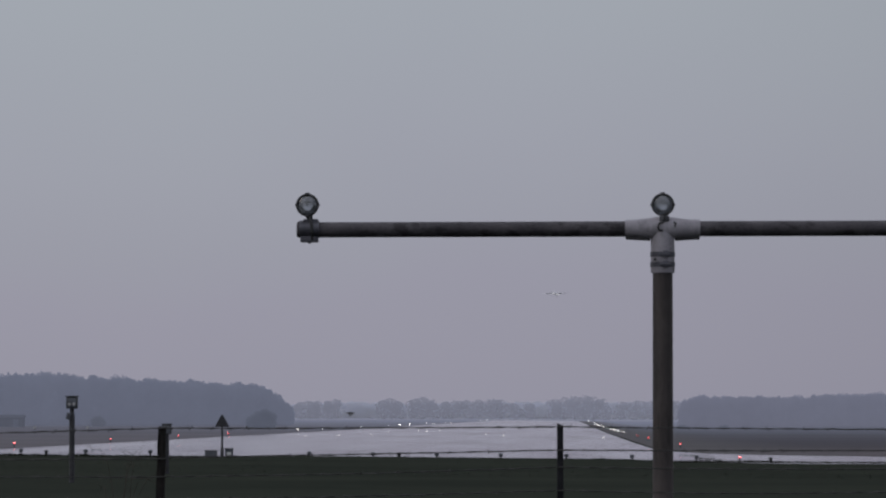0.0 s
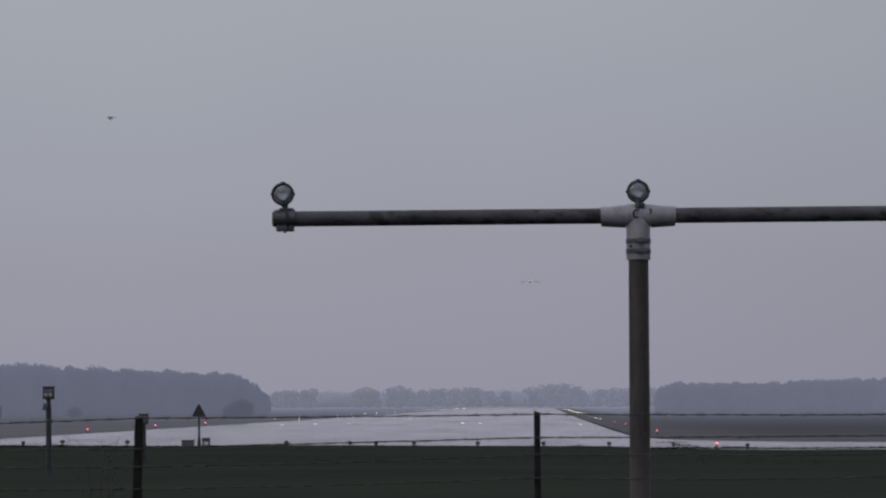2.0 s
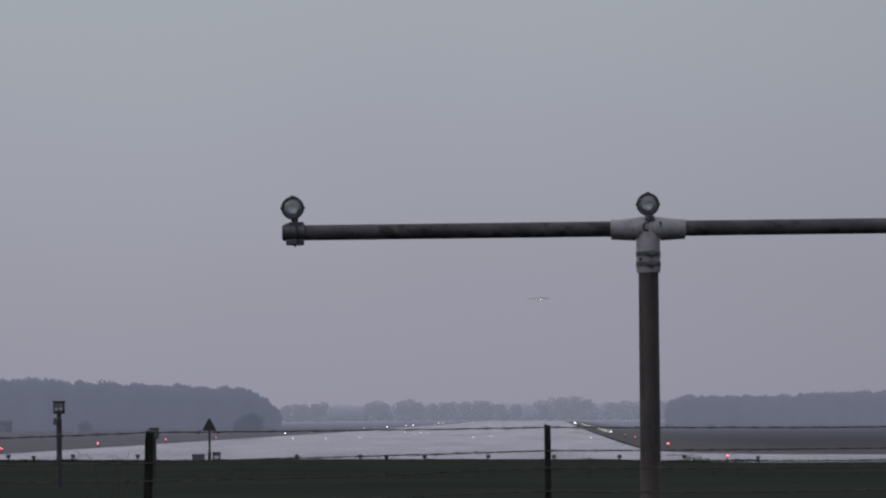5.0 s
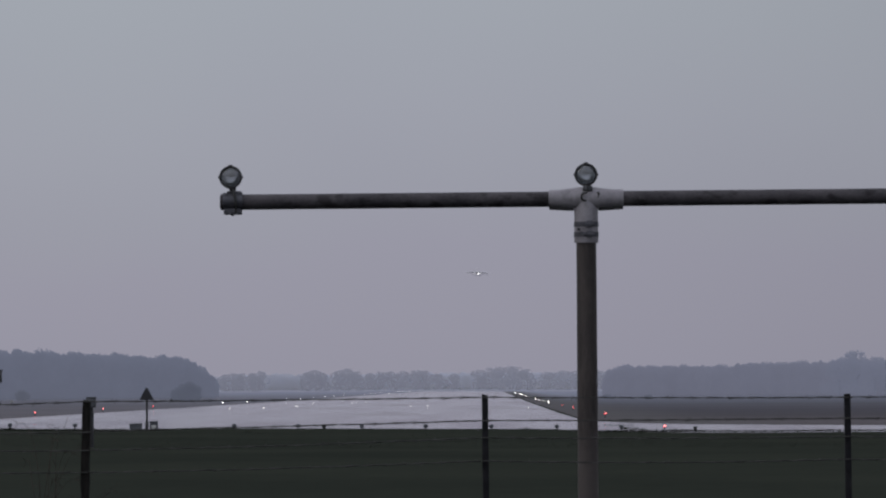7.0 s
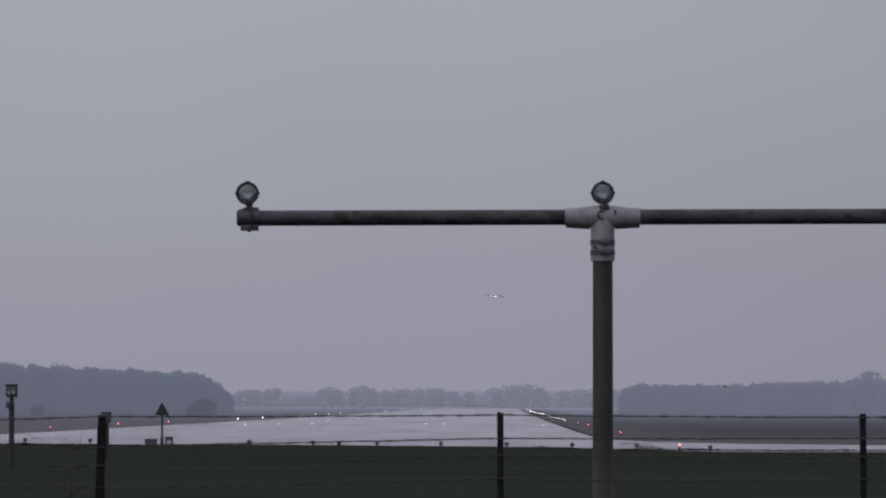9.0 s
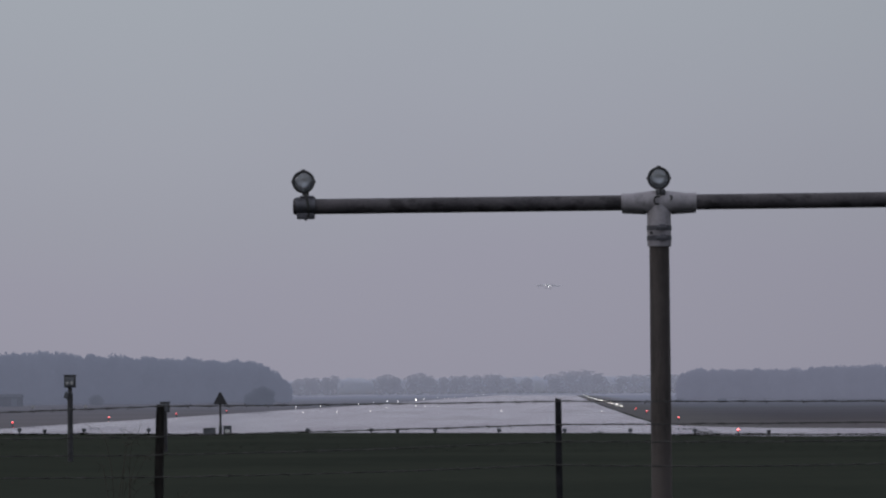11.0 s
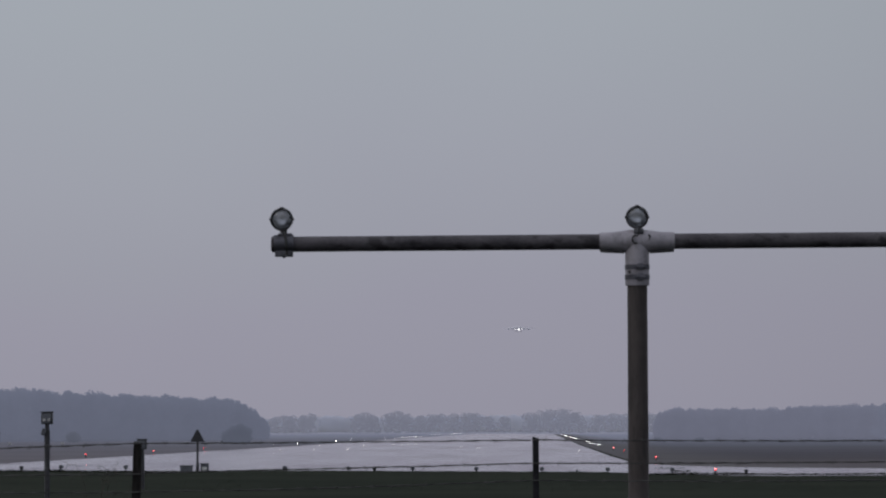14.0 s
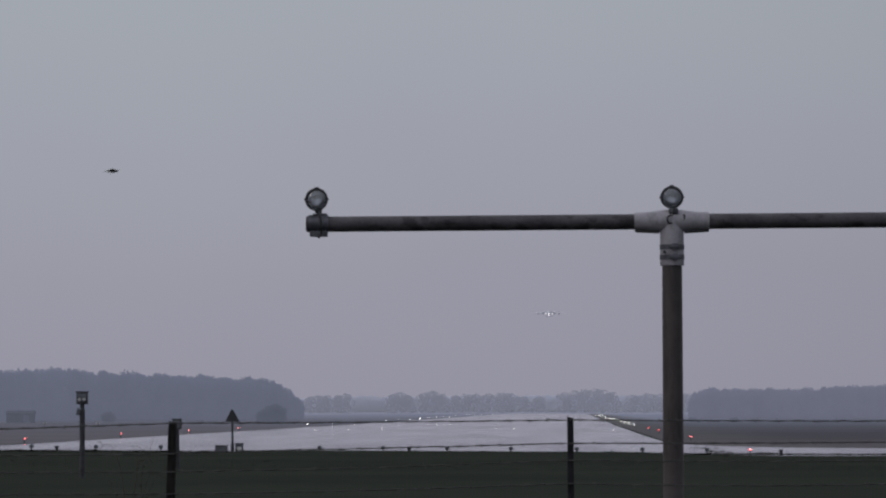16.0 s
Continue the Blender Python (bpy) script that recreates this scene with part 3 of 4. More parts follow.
def approach_mast():
    mast = empty("approach_light_mast", PX, BY, GROUND_NEAR)
    tagged(mast, "weathered tee-shaped approach light mast with unlit round lamps", "light mast")
    kids = []

    def p(*a, **k):
        ob = part(*a, **k)
        kids.append(ob)
        return ob

    p("mast_pole", add_rev(B(), [(0, GROUND_NEAR - 0.02), (0.078, GROUND_NEAR - 0.02), (0.078, 2.0), (0.0755, 3.36), (0, 3.36)], pose(PX, BY, 0), 32), "pole",
      label="weathered brown-grey tubular pole")
    p("base_flange", add_rev(B(), [(0, 0.0), (0.17, 0.0), (0.17, 0.02), (0.1, 0.03), (0.082, 0.06), (0.078, 0.06)], pose(PX, BY, GROUND_NEAR - 0.01), 28), "steel")
    for x0, x1 in ((-1.885, PX - 0.25), (PX + 0.25, PX + 2.72)):
        bm = B()
        n = 14
        add_tube(bm, [(x0 + (x1 - x0) * i / n, BY, BZ + 0.0022 * (x0 + (x1 - x0) * i / n - PX)) for i in range(n + 1)], 0.0585, 28)
        p("crossbar", bm, "bar", label="dark mottled horizontal tube")
    # tee fitting: two tapered sleeves and a socket
    bm = B()
    add_rev(bm, [(0.0585, -0.285), (0.066, -0.285), (0.069, -0.275), (0.070, -0.2), (0.080, -0.11), (0.088, -0.05), (0.09, 0), (0.088, 0.05), (0.080, 0.11),
                 (0.070, 0.2), (0.069, 0.275), (0.066, 0.285), (0.0585, 0.285)], pose(PX, BY, BZ + 0.002) @ TO_X, 32)
    add_rev(bm, [(0.0755, -0.335), (0.089, -0.335), (0.091, -0.32), (0.090, -0.1), (0.088, 0.02), (0.07, 0.07), (0.0, 0.088)], pose(PX, BY, BZ), 32)
    p("tee_fitting", bm, "tee", label="dirty white moulded tee fitting")
    for s in (-1, 1):           # dark strip along the underside of each sleeve
        bm = B()
        add_box(bm, 0.185, 0.05, 0.022, pose(PX + s * 0.187, BY - 0.012, BZ - 0.075, 0, s * -3.2), 0.005)
        p("seam", bm, "rubber", label="dark strip under the sleeve")
    for h in (0.195, 0.272):
        bm = B()
        add_rev(bm, [(0.0895, -0.019), (0.0945, -0.018), (0.0945, 0.018), (0.0895, 0.019)], pose(PX, BY, BZ - h), 32)
        add_box(bm, 0.045, 0.024, 0.05, pose(PX + 0.022, BY - 0.098, BZ - h + 0.002), 0.006)
        add_tube(bm, [(PX - 0.02, BY - 0.106, BZ - h), (PX + 0.06, BY - 0.106, BZ - h)], 0.008, 8)
        p("hose_clamp", bm, "band", label="dark grey steel band clamp")
    bm = B()
    add_rev(bm, [(0, 0), (0.013, 0), (0.013, 0.008), (0, 0.01)], pose(PX - 0.06, BY - 0.088, BZ - 0.235) @ TO_CAM, 10)
    p("bolt", bm, "housing")
    # loop of cable below the lamp on the tee
    bm = B()
    add_tube(bm, [(PX + 0.012 + 0.0 * a, BY - 0.095, BZ + 0.115 - 0.03 * a) for a in range(3)]
             + [(PX - 0.012 + 0.026 * math.cos(radians(a)), BY - 0.1, BZ + 0.012 + 0.03 * math.sin(radians(a))) for a in range(60, 330, 30)], 0.007, 8)
    p("cable", bm, "rubber", label="short loop of black cable")
    # dark hook added where the tee only has a dark smudge
    bm = B()
    add_tube(bm, [(PX + 0.085, BY - 0.078, BZ + 0.05), (PX + 0.098, BY - 0.08, BZ + 0.035), (PX + 0.09, BY - 0.084, BZ + 0.012)], 0.007, 8)
    p("cable", bm, "rubber", label="small dark hook in place of a smudge")
    bm = B()
    add_box(bm, 0.075, 0.05, 0.045, pose(PX + 0.012, BY - 0.06, BZ + 0.075), 0.012)
    p("lamp_bracket", bm, "steel")
    # end of the bar: cap, saddle and stub
    bm = B()
    add_rev(bm, [(0, -0.045), (0.052, -0.045), (0.062, -0.035), (0.064, 0.0), (0.064, 0.03), (0.0585, 0.032)], pose(-1.996, BY, BZ - 0.004) @ TO_X, 28)
    p("end_cap", bm, "bar")
    bm = B()
    add_rev(bm, [(0.0585, -0.075), (0.067, -0.073), (0.067, 0.073), (0.0585, 0.075)], pose(-1.945, BY, BZ) @ TO_X, 28)
    add_box(bm, 0.135, 0.09, 0.045, pose(-1.945, BY, BZ - 0.078), 0.008)
    add_tube(bm, [(-1.945, BY, BZ - 0.09), (-1.945, BY, BZ - 0.11)], 0.012, 8)
    add_box(bm, 0.11, 0.07, 0.03, pose(-1.935, BY, BZ + 0.062), 0.008)
    p("saddle_clamp", bm, "band", label="dark grey bolted saddle clamp")
    bm = B()
    add_tube(bm, [(-1.946, BY - 0.03, BZ + 0.12), (-1.938, BY - 0.072, BZ + 0.075), (-1.925, BY - 0.082, BZ + 0.03), (-1.918, BY - 0.078, BZ - 0.03), (-1.922, BY - 0.06, BZ - 0.085)], 0.010, 8)
    p("cable", bm, "rubber", label="black cable down to the saddle clamp")
    bm = B()
    add_rev(bm, [(0, 0.03), (0.05, 0.03), (0.062, 0.02), (0.062, -0.02), (0.0585, -0.02)], pose(PX + 2.72, BY, BZ) @ TO_X, 28)
    p("end_cap", bm, "bar")
    for x in (-1.958, PX):
        before = set(bpy.data.objects)
        approach_lamp(x, 3.879, None)
        kids.extend(o for o in bpy.data.objects if o not in before and o.parent is None)
    for k in kids:
        k.parent = mast
        k.matrix_parent_inverse = mast.matrix_basis.inverted()


approach_mast()

# ---- barbed wire fence ----
FY = 29.0
PXM = FY / 7130                 # one unit of the plan's angles, in metres at the fence


def fence_post(x, top, width, depth, mat, lean, seed, label):
    rnd = random.Random(seed)
    bm = B()
    n = 12
    rings = []
    low, z1 = GROUND_NEAR - 0.03, top
    for i in range(n + 1):
        z = low + (z1 - low) * i / n
        k = 1.0 - 0.04 * i / n
        ring = []
        for sx, sy in ((-1, -0.75), (-0.75, -1), (0.75, -1), (1, -0.75), (1, 0.75), (0.75, 1), (-0.75, 1), (-1, 0.75)):
            j = width * (0.09 if mat == "wood" else 0.025)
            ring.append(bm.verts.new((x + lean * (z1 - z) + sx * width / 2 * k + rnd.uniform(-j, j), FY + sy * depth / 2 * k + rnd.uniform(-j, j),
                                      z + (rnd.uniform(-0.012, 0.008) if i == n else 0))))
        rings.append(ring)
    for a, b in zip(rings, rings[1:]):
        for i in range(8):
            bm.faces.new((a[i], a[(i + 1) % 8], b[(i + 1) % 8], b[i]))
    bm.faces.new(rings[-1])
    ob = part("fence_post", bm, mat)
    tagged(ob, label, "fence post", group="fence posts")
    return ob


def fence_x(px):
    return (px - 1000) * PXM


def fence_z(below):
    return EYE - below * PXM


POSTS = [(-420, (42, 78, 104, 143)), (286, (23, 77, 109, 148)), (991, (20, 61, 91, 132)), (1632, (24, 61, 93, 133)), (2330, (22, 61, 92, 132))]


def make_fence():
    specs = [(286, 21, 0.06, 0.065, "wood", -0.018, "dark rotting wooden fence post"), (991, 15.5, 0.047, 0.047, "concrete_post", 0.004, "slim dark square fence post"),
             (1631, 18, 0.047, 0.047, "concrete_post", 0.004, "slim dark square fence post"), (-420, 18, 0.06, 0.06, "wood", 0.01, "dark rotting wooden fence post"),
             (2330, 14, 0.047, 0.047, "concrete_post", 0.0, "slim dark square fence post")]
    for k, (px, top, w, d, mat, lean, label) in enumerate(specs):
        fence_post(fence_x(px), fence_z(top), w, d, mat, lean, k, label)
    rnd = random.Random(9)
    barbs = []
    for k in range(4):              # a wrapped knot with crossed points
        bm = B()
        add_tube(bm, [(-0.013, 0, 0), (0.013, 0, 0)], 0.0046, 6)
        for s in (-1, 1):
            a0 = rnd.uniform(0, math.pi)
            dy, dz = 0.016 * math.cos(a0), 0.016 * math.sin(a0)
            add_tube(bm, [(-s * 0.002, -dy, -dz), (s * 0.018, dy, dz)], 0.0022, 4)
        me = bpy.data.meshes.new("barb")
        bm.to_mesh(me)
        bm.free()
        me.materials.append(M["wire"])
        barbs.append(me)
    for row in range(4):
        spots, line = [], []
        yw = FY - 0.04
        for (p0, a), (p1, b) in zip(POSTS, POSTS[1:]):
            sag = rnd.uniform(0.6, 1.2) * (1, 1.6, 3.5, 4)[row]
            n = 40
            pts = []
            for i in range(n + 1):
                u = i / n
                drop = a[row] + (b[row] - a[row]) * (u if row != 1 else u ** 0.7) + sag * 4 * u * (1 - u)
                pts.append((fence_x(p0 + (p1 - p0) * u), yw, fence_z(drop + 0.5 * rnd.uniform(-1, 1) * (0 < i < n))))
            line.extend(pts[:-1] if p1 != POSTS[-1][0] else pts)
            x, end = pts[0][0] + rnd.uniform(0.02, 0.1), pts[-1][0]
            while x < end - 0.04:
                u = (x - pts[0][0]) / (end - pts[0][0])
                i = min(n - 1, int(u * n))
                f = u * n - i
                spots.append((x, pts[i][2] * (1 - f) + pts[i + 1][2] * f))
                x += rnd.uniform(0.125, 0.155)
        wire = empty("barbed_wire")
        tagged(wire, "taut rusted barbed wire strung between fence posts", "barbed wire", group="fence wires")
        for ph in (0, math.pi):      # two twisted strands
            part("strand", add_tube(B(), [(x, y + 0.003 * math.cos(1.3 * i + ph), z + 0.003 * math.sin(1.3 * i + ph)) for i, (x, y, z) in enumerate(line)], 0.0029, 5), "wire", wire)
        for x, z in spots:
            b = new("barb", rnd.choice(barbs))
            b.parent = wire
            b.matrix_basis = pose(x, yw, z, rnd.uniform(0, 360))


make_fence()


def make_bramble():
    """Thin dry shoots that climb the wooden post."""
    rnd = random.Random(21)
    bm = B()
    x0 = fence_x(286)
    for k in range(30):
        tall = k < 7
        x = x0 + (rnd.uniform(-0.36, -0.12) if tall else rnd.gauss(0.02, 0.2))
        y = FY + rnd.uniform(-0.08, 0.1)
        side = rnd.choice((-1, 1, 1)) if tall else rnd.choice((-1, 1))
        h, reach, droop = (rnd.uniform(0.95, 1.28), rnd.uniform(0.1, 0.34), rnd.uniform(0.2, 0.5)) if tall else (rnd.uniform(0.4, 0.85), rnd.uniform(0.05, 0.3), rnd.uniform(0.0, 0.35))
        pts = []
        for i in range(12):
            u = i / 11
            pts.append((x + side * reach * u * u + 0.02 * math.sin(5 * u + k), y + 0.04 * math.sin(3 * u + 2 * k),
                        GROUND_NEAR - 0.02 + h * math.sin(min(1.9, 1.57 * u + droop * u * u)) + 0.01 * math.sin(9 * u)))
        add_tube(bm, pts, 0.0034, 5, 0.0013)
        for i in range(4, 11, 2):
            p = Vector(pts[i])
            d = Vector((rnd.uniform(-0.1, 0.1), rnd.uniform(-0.04, 0.04), rnd.uniform(-0.03, 0.09)))
            add_tube(bm, [p, p + d * 0.6 + Vector((0, 0, 0.01)), p + d], 0.002, 4, 0.001)
    tagged(part("bramble", bm, "bramble"), "dry leafless bramble shoots round the wooden fence post", "bramble")


make_bramble()


# ---- installations before the runway end ----
def box_mast(x, y, top, box, pole, label, panel):
    t = empty("box_mast", x, y, ground_height(x, y))
    tagged(t, label, "light mast", group="box masts")
    add = [part("pole", add_rev(B(), [(0, -0.02), (pole / 2, -0.02), (pole / 2, top - box * 1.6), (pole * 0.4, top - box * 1.55), (pole * 0.4, top - box * 0.95), (0, top - box * 0.95)],
                                Matrix(), 14), "post", t)]
    bm = B()
    add_box(bm, box, box * 0.6, box * 1.08, pose(0, 0, top - box * 0.54), 0.02)
    case = part("case", bm, "dark_box", t)
    bm = B()
    add_box(bm, box * 1.12, box * 0.75, 0.03, pose(0, 0, top + 0.012), 0.008)
    part("lid", bm, "dark_box", case)
    bm = B()
    add_box(bm, box * 0.78, 0.03, box * 0.8, pose(0, -box * 0.3 - 0.01, top - box * 0.55), 0.01)
    part("front_panel", bm, "grey_box", case, "grey front panel")
    if panel:
        bm = B()
        for s in (-1, 1):
            add_rev(bm, [(0, 0.02), (box * 0.13, 0.016), (box * 0.15, 0)], pose(s * box * 0.2, -box * 0.3 - 0.028, top - box * 0.68) @ TO_CAM, 14)
        part("window", bm, "dim_glass", case, "pale round windows")
        bm = B()
        add_box(bm, pole * 0.8, pole * 0.7, 0.24, pose(-pole * 0.6, -pole * 0.3, top - box * 1.75, 0, 14), 0.02)
        part("junction_box", bm, "grey_box", t)
        for z in (0.35, 0.62):
            part("collar", add_rev(B(), [(pole * 0.5, -0.03), (pole * 0.56, -0.028), (pole * 0.56, 0.028), (pole * 0.5, 0.03)], pose(0, 0, top * z), 14), "dark_box", t)


def at(px, y):
    return (px - 1000) * y / 7130


box_mast(at(125.5, 140), 140, EYE - ground_height(at(125.5, 140), 140) + 33 * 140 / 7130, 0.39, 0.19, "grey post carrying a dark square lamp box with pale windows", True)
box_mast(at(294, 165), 165, EYE - ground_height(at(294, 165), 165) - 16 * 165 / 7130, 0.38, 0.20, "short grey post with a dark box on top", False)


def triangle_sign():
    y = 231
    t = empty("triangle_sign", at(392.5, y), y, ground_height(at(392.5, y), y))
    tagged(t, "dark triangular marker sign on a thin post", "sign")
    part("post", add_rev(B(), [(0, -0.02), (0.10, -0.02), (0.10, 0.5), (0.065, 0.55), (0.065, 2.32), (0, 2.32)], Matrix(), 12), "sign", t)
    bm = B()
    a = [bm.verts.new((x, -0.09, z)) for x, z in ((-0.42, 1.76), (0.42, 1.76), (0.05, 2.46), (-0.05, 2.46))]
    b = [bm.verts.new((v.co.x, -0.05, v.co.z)) for v in a]
    bm.faces.new(a)
    bm.faces.new(b[::-1])
    for i in range(4):
        bm.faces.new((a[i], b[i], b[(i + 1) % 4], a[(i + 1) % 4]))
    bmesh.ops.recalc_face_normals(bm, faces=bm.faces[:])
    part("plate", bm, "sign", t, "dark triangular plate", smooth=False)
    bm = B()
    add_box(bm, 0.72, 0.03, 0.05, pose(0, -0.03, 1.80))
    add_box(bm, 0.36, 0.03, 0.05, pose(0, -0.03, 2.1))
    part("stiffener", bm, "steel", t)


triangle_sign()


def cabinet(x, y, w, h, mat, label, panel):
    t = empty("equipment_cabinet", x, y, ground_height(x, y))
    tagged(t, label, "cabinet", group="cabinets by the runway end")
    bm = B()
    add_box(bm, w, 0.4, h, pose(0, 0, h / 2), 0.02)
    part("body", bm, mat, t)
    bm = B()
    add_box(bm, w * 1.08, 0.46, 0.04, pose(0, 0, h + 0.016), 0.01)
    part("lid", bm, "dark_box", t)
    if panel:
        bm = B()
        add_box(bm, w * 0.6, 0.02, h * 0.4, pose(0, -0.208, h * 0.45), 0.004)
        part("panel", bm, "white_panel", t, "pale front panel")


cabinet(at(373, 231), 231, 0.70, 0.38, "grey_box", "low grey equipment cabinet at the runway end", False)
cabinet(at(405, 231.4), 231.4, 0.44, 0.50, "grey_box", "small grey equipment cabinet with a pale panel", True)


# ---- lights of the runway ----
def edge_light(kind):
    t = empty("runway_edge_light")
    mat, word = (("red_light", "red"), ("white_light", "white"))[kind]
    tagged(t, "low runway edge light glowing " + word, "runway light", group=word + " runway edge lights")
    part("stem", add_rev(B(), [(0, 0), (0.11, 0), (0.11, 0.03), (0.04, 0.05), (0.035, 0.24), (0.07, 0.25), (0.07, 0.28), (0, 0.28)], Matrix(), 10), "housing", t)
    if kind == 0:
        part("globe", add_rev(B(), [(0.05, 0.28), (0.062, 0.31), (0.056, 0.325)], Matrix(), 12), "red_glass", t, "red glass globe")
        part("dome", add_rev(B(), [(0.056, 0.325), (0.048, 0.345), (0.03, 0.36), (0, 0.366)], Matrix(), 12), mat, t, "bright glowing dome")
    else:
        part("globe", add_rev(B(), [(0.045, 0.28), (0.053, 0.31), (0.049, 0.34), (0.03, 0.36), (0, 0.368)], Matrix(), 12), mat, t, "glowing glass globe")
    return t


def make_lights():
    XL = -38.65
    rows = [(XL, 282 + 60 * k, 0 if k < 4 else 1) for k in range(30) if k != 4] + [(9.86, 228.2, 0)] + [(0, 342 + 60 * k, 0 if k < 4 else 1) for k in range(26) if k not in (1, 4)]
    rows.append((0, 402, 0))
    made = [None, None]
    for x, y, kind in rows:
        x = x or float(np.interp(y, (342, 402, 462, 522, 642, 760, 1000, 1842), (9.77, 9.65, 9.52, 9.40, 9.30, 9.27, 9.38, 9.55)))
        z = lie(x, y) + (0.03 if y < 300 and x > 0 else 0.02)
        m = pose(x, y, z)
        if made[kind] is None:
            made[kind] = edge_light(kind)
            made[kind].matrix_basis = m
        else:
            copy_thing(made[kind], m)


make_lights()


def make_inset_lights():
    first = None
    for x, y in ((-30.6, 474), (-27.6, 491), (-24.8, 517), (-27.9, 635), (-25.3, 693), (-22.9, 667), (-22.4, 684), (-21.7, 702), (-10.8, 549), (-8.2, 534), (4.8, 507)):
        m = pose(x, y, lie(x, y) + 0.03)
        if first is None:
            first = empty("inset_light")
            tagged(first, "flush white light set in the wet runway", "runway light", group="inset runway lights")
            part("rim", add_rev(B(), [(0.16, 0), (0.15, 0.02), (0.09, 0.03)], Matrix(), 14), "housing", first)
            part("lens", add_rev(B(), [(0.09, 0.03), (0.08, 0.06), (0.04, 0.075), (0, 0.08)], Matrix(), 12), "inset_glow", first, "glowing lens")
            first.matrix_basis = m
        else:
            copy_thing(first, m)


make_inset_lights()


def end_light():
    t = empty("runway_end_light")
    tagged(t, "unlit runway end light on a short stem", "runway light", group="unlit runway end lights")
    part("stem", add_rev(B(), [(0, 0), (0.10, 0), (0.10, 0.03), (0.04, 0.05), (0.04, 0.18), (0, 0.18)], Matrix(), 10), "post", t)
    part("head", add_rev(B(), [(0, 0.16), (0.10, 0.17), (0.135, 0.22), (0.135, 0.30), (0.10, 0.36), (0, 0.38)], Matrix(), 14), "grey_box", t)
    return t


def make_end_lights():
    first = None
    for px in (-80, 35, 150, 265, 547, 660, 773, 886, 1002, 1118, 1232):
        y = 233
        m = pose(at(px, y), y, cross_fall(at(px, y)) + 0.02)
        if first is None:
            first = end_light()
            first.matrix_basis = m
        else:
            copy_thing(first, m)
    for px, y in ((80, 233), (706, 233), (1362, 232)):
        t = empty("marker_stub", at(px, y), y, cross_fall(at(px, y)))
        tagged(t, "short dark marker stub in the grass edge", "marker", group="marker stubs")
        part("post", add_rev(B(), [(0, -0.02), (0.09, -0.02), (0.09, 0.2), (0.13, 0.21), (0.13, 0.30), (0, 0.31)], Matrix(), 10), "sign", t)


make_end_lights()


# ---- woods and trees ----
def twig_faces(rnd, verts, faces, cx, cy, z0, rad, high, n, size):
    """Small leaf and twig clumps over the lobes of an uneven crown."""
    lobes = []
    for k in range(9):
        a, r = rnd.uniform(0, 6.28), rad * rnd.uniform(0.1, 0.6)
        lobes.append((cx + r * math.cos(a), cy + r * math.sin(a), z0 + high * (0.12 + 0.66 * k / 8), rad * rnd.uniform(0.4, 0.62), high * rnd.uniform(0.16, 0.24)))
    lobes.append((cx, cy, z0 + high * 0.76, rad * 0.55, high * 0.24))
    for k in range(n):
        lx, ly, lz, lr, lh = lobes[k % len(lobes)]
        fringe = k % 5 == 0     # thin outer twigs that blur the outline
        d = Vector((rnd.gauss(0, 1), rnd.gauss(0, 1), rnd.gauss(0, 1))).normalized() * (rnd.uniform(1.0, 1.28) if fringe else rnd.uniform(0.72, 1.0))
        p = Vector((lx + d.x * lr, ly + d.y * lr, max(z0 + 0.1, lz + d.z * lh)))
        s = size * (rnd.uniform(0.3, 0.6) if fringe else rnd.uniform(0.5, 1.3))
        i = len(verts)
        u = Vector((rnd.gauss(0, 1), rnd.gauss(0, 0.4), rnd.gauss(0, 1))).normalized()
        v = u.cross(Vector((0, 1, 0))).normalized()
        verts.extend((p + u * s, p - u * s * 0.6 + v * s * 0.7, p - u * s * 0.5 - v * s * 0.8))
        faces.append((i, i + 1, i + 2))


def trunk(bm, rnd, x, y, z, h, r):
    pts = [(x + 0.03 * h * math.sin(1.3 * i), y, z - 0.1 + (h + 0.1) * i / 4) for i in range(5)]
    add_tube(bm, pts, r, 7, r * 0.35)
    for k in range(5):
        a, s = rnd.uniform(0, 6.28), rnd.uniform(0.45, 0.9)
        p = Vector((x, y, z + h * s))
        q = p + Vector((math.cos(a) * h * 0.25, math.sin(a) * h * 0.25, h * 0.25))
        add_tube(bm, [p, (p + q) / 2 + Vector((0, 0, h * 0.03)), q], r * 0.4, 5, r * 0.12)


def mesh_object(name, verts, faces, mat, parent=None, soft=(0, -0.97, 0.24)):
    me = bpy.data.meshes.new(name)
    me.from_pydata(verts, [], faces)
    me.materials.append(M[mat])
    if soft:                    # soft foliage shading, as if each clump faced the open side
        me.normals_split_custom_set_from_vertices([soft] * len(verts))
    ob = new(name, me)
    ob.parent = parent
    return ob


def tree(px, top, y, rad, mat, label, seed, n=520, low=0.12, size=0.5, name="tree", heaps=1):
    """A single tree: its tip so many plan units above eye level, at the distance y."""
    rnd = random.Random(seed)
    x = at(px, y)
    h = EYE + top * y / 7130 - lie(x, y)
    t = empty(name, x, y, lie(x, y))
    tagged(t, label, name)
    bm = B()
    trunk(bm, rnd, 0, 0, 0, h * 0.7, max(0.12, h * 0.022))
    part("trunk", bm, mat, t)
    v, f = [], []
    for k in range(heaps):      # a bush is several heaps of twigs, lower towards its sides
        o = rad * 0.7 * (2 * k / (heaps - 1) - 1) if heaps > 1 else 0
        twig_faces(rnd, v, f, o, 0.3 * rnd.uniform(-rad, rad) if heaps > 1 else 0, h * low, rad * (1 if heaps == 1 else 0.62),
                   h * (1 - low) * (1 - 0.42 * (o / rad) ** 2), n // heaps, size)
    mesh_object("crown", v, f, mat, t)


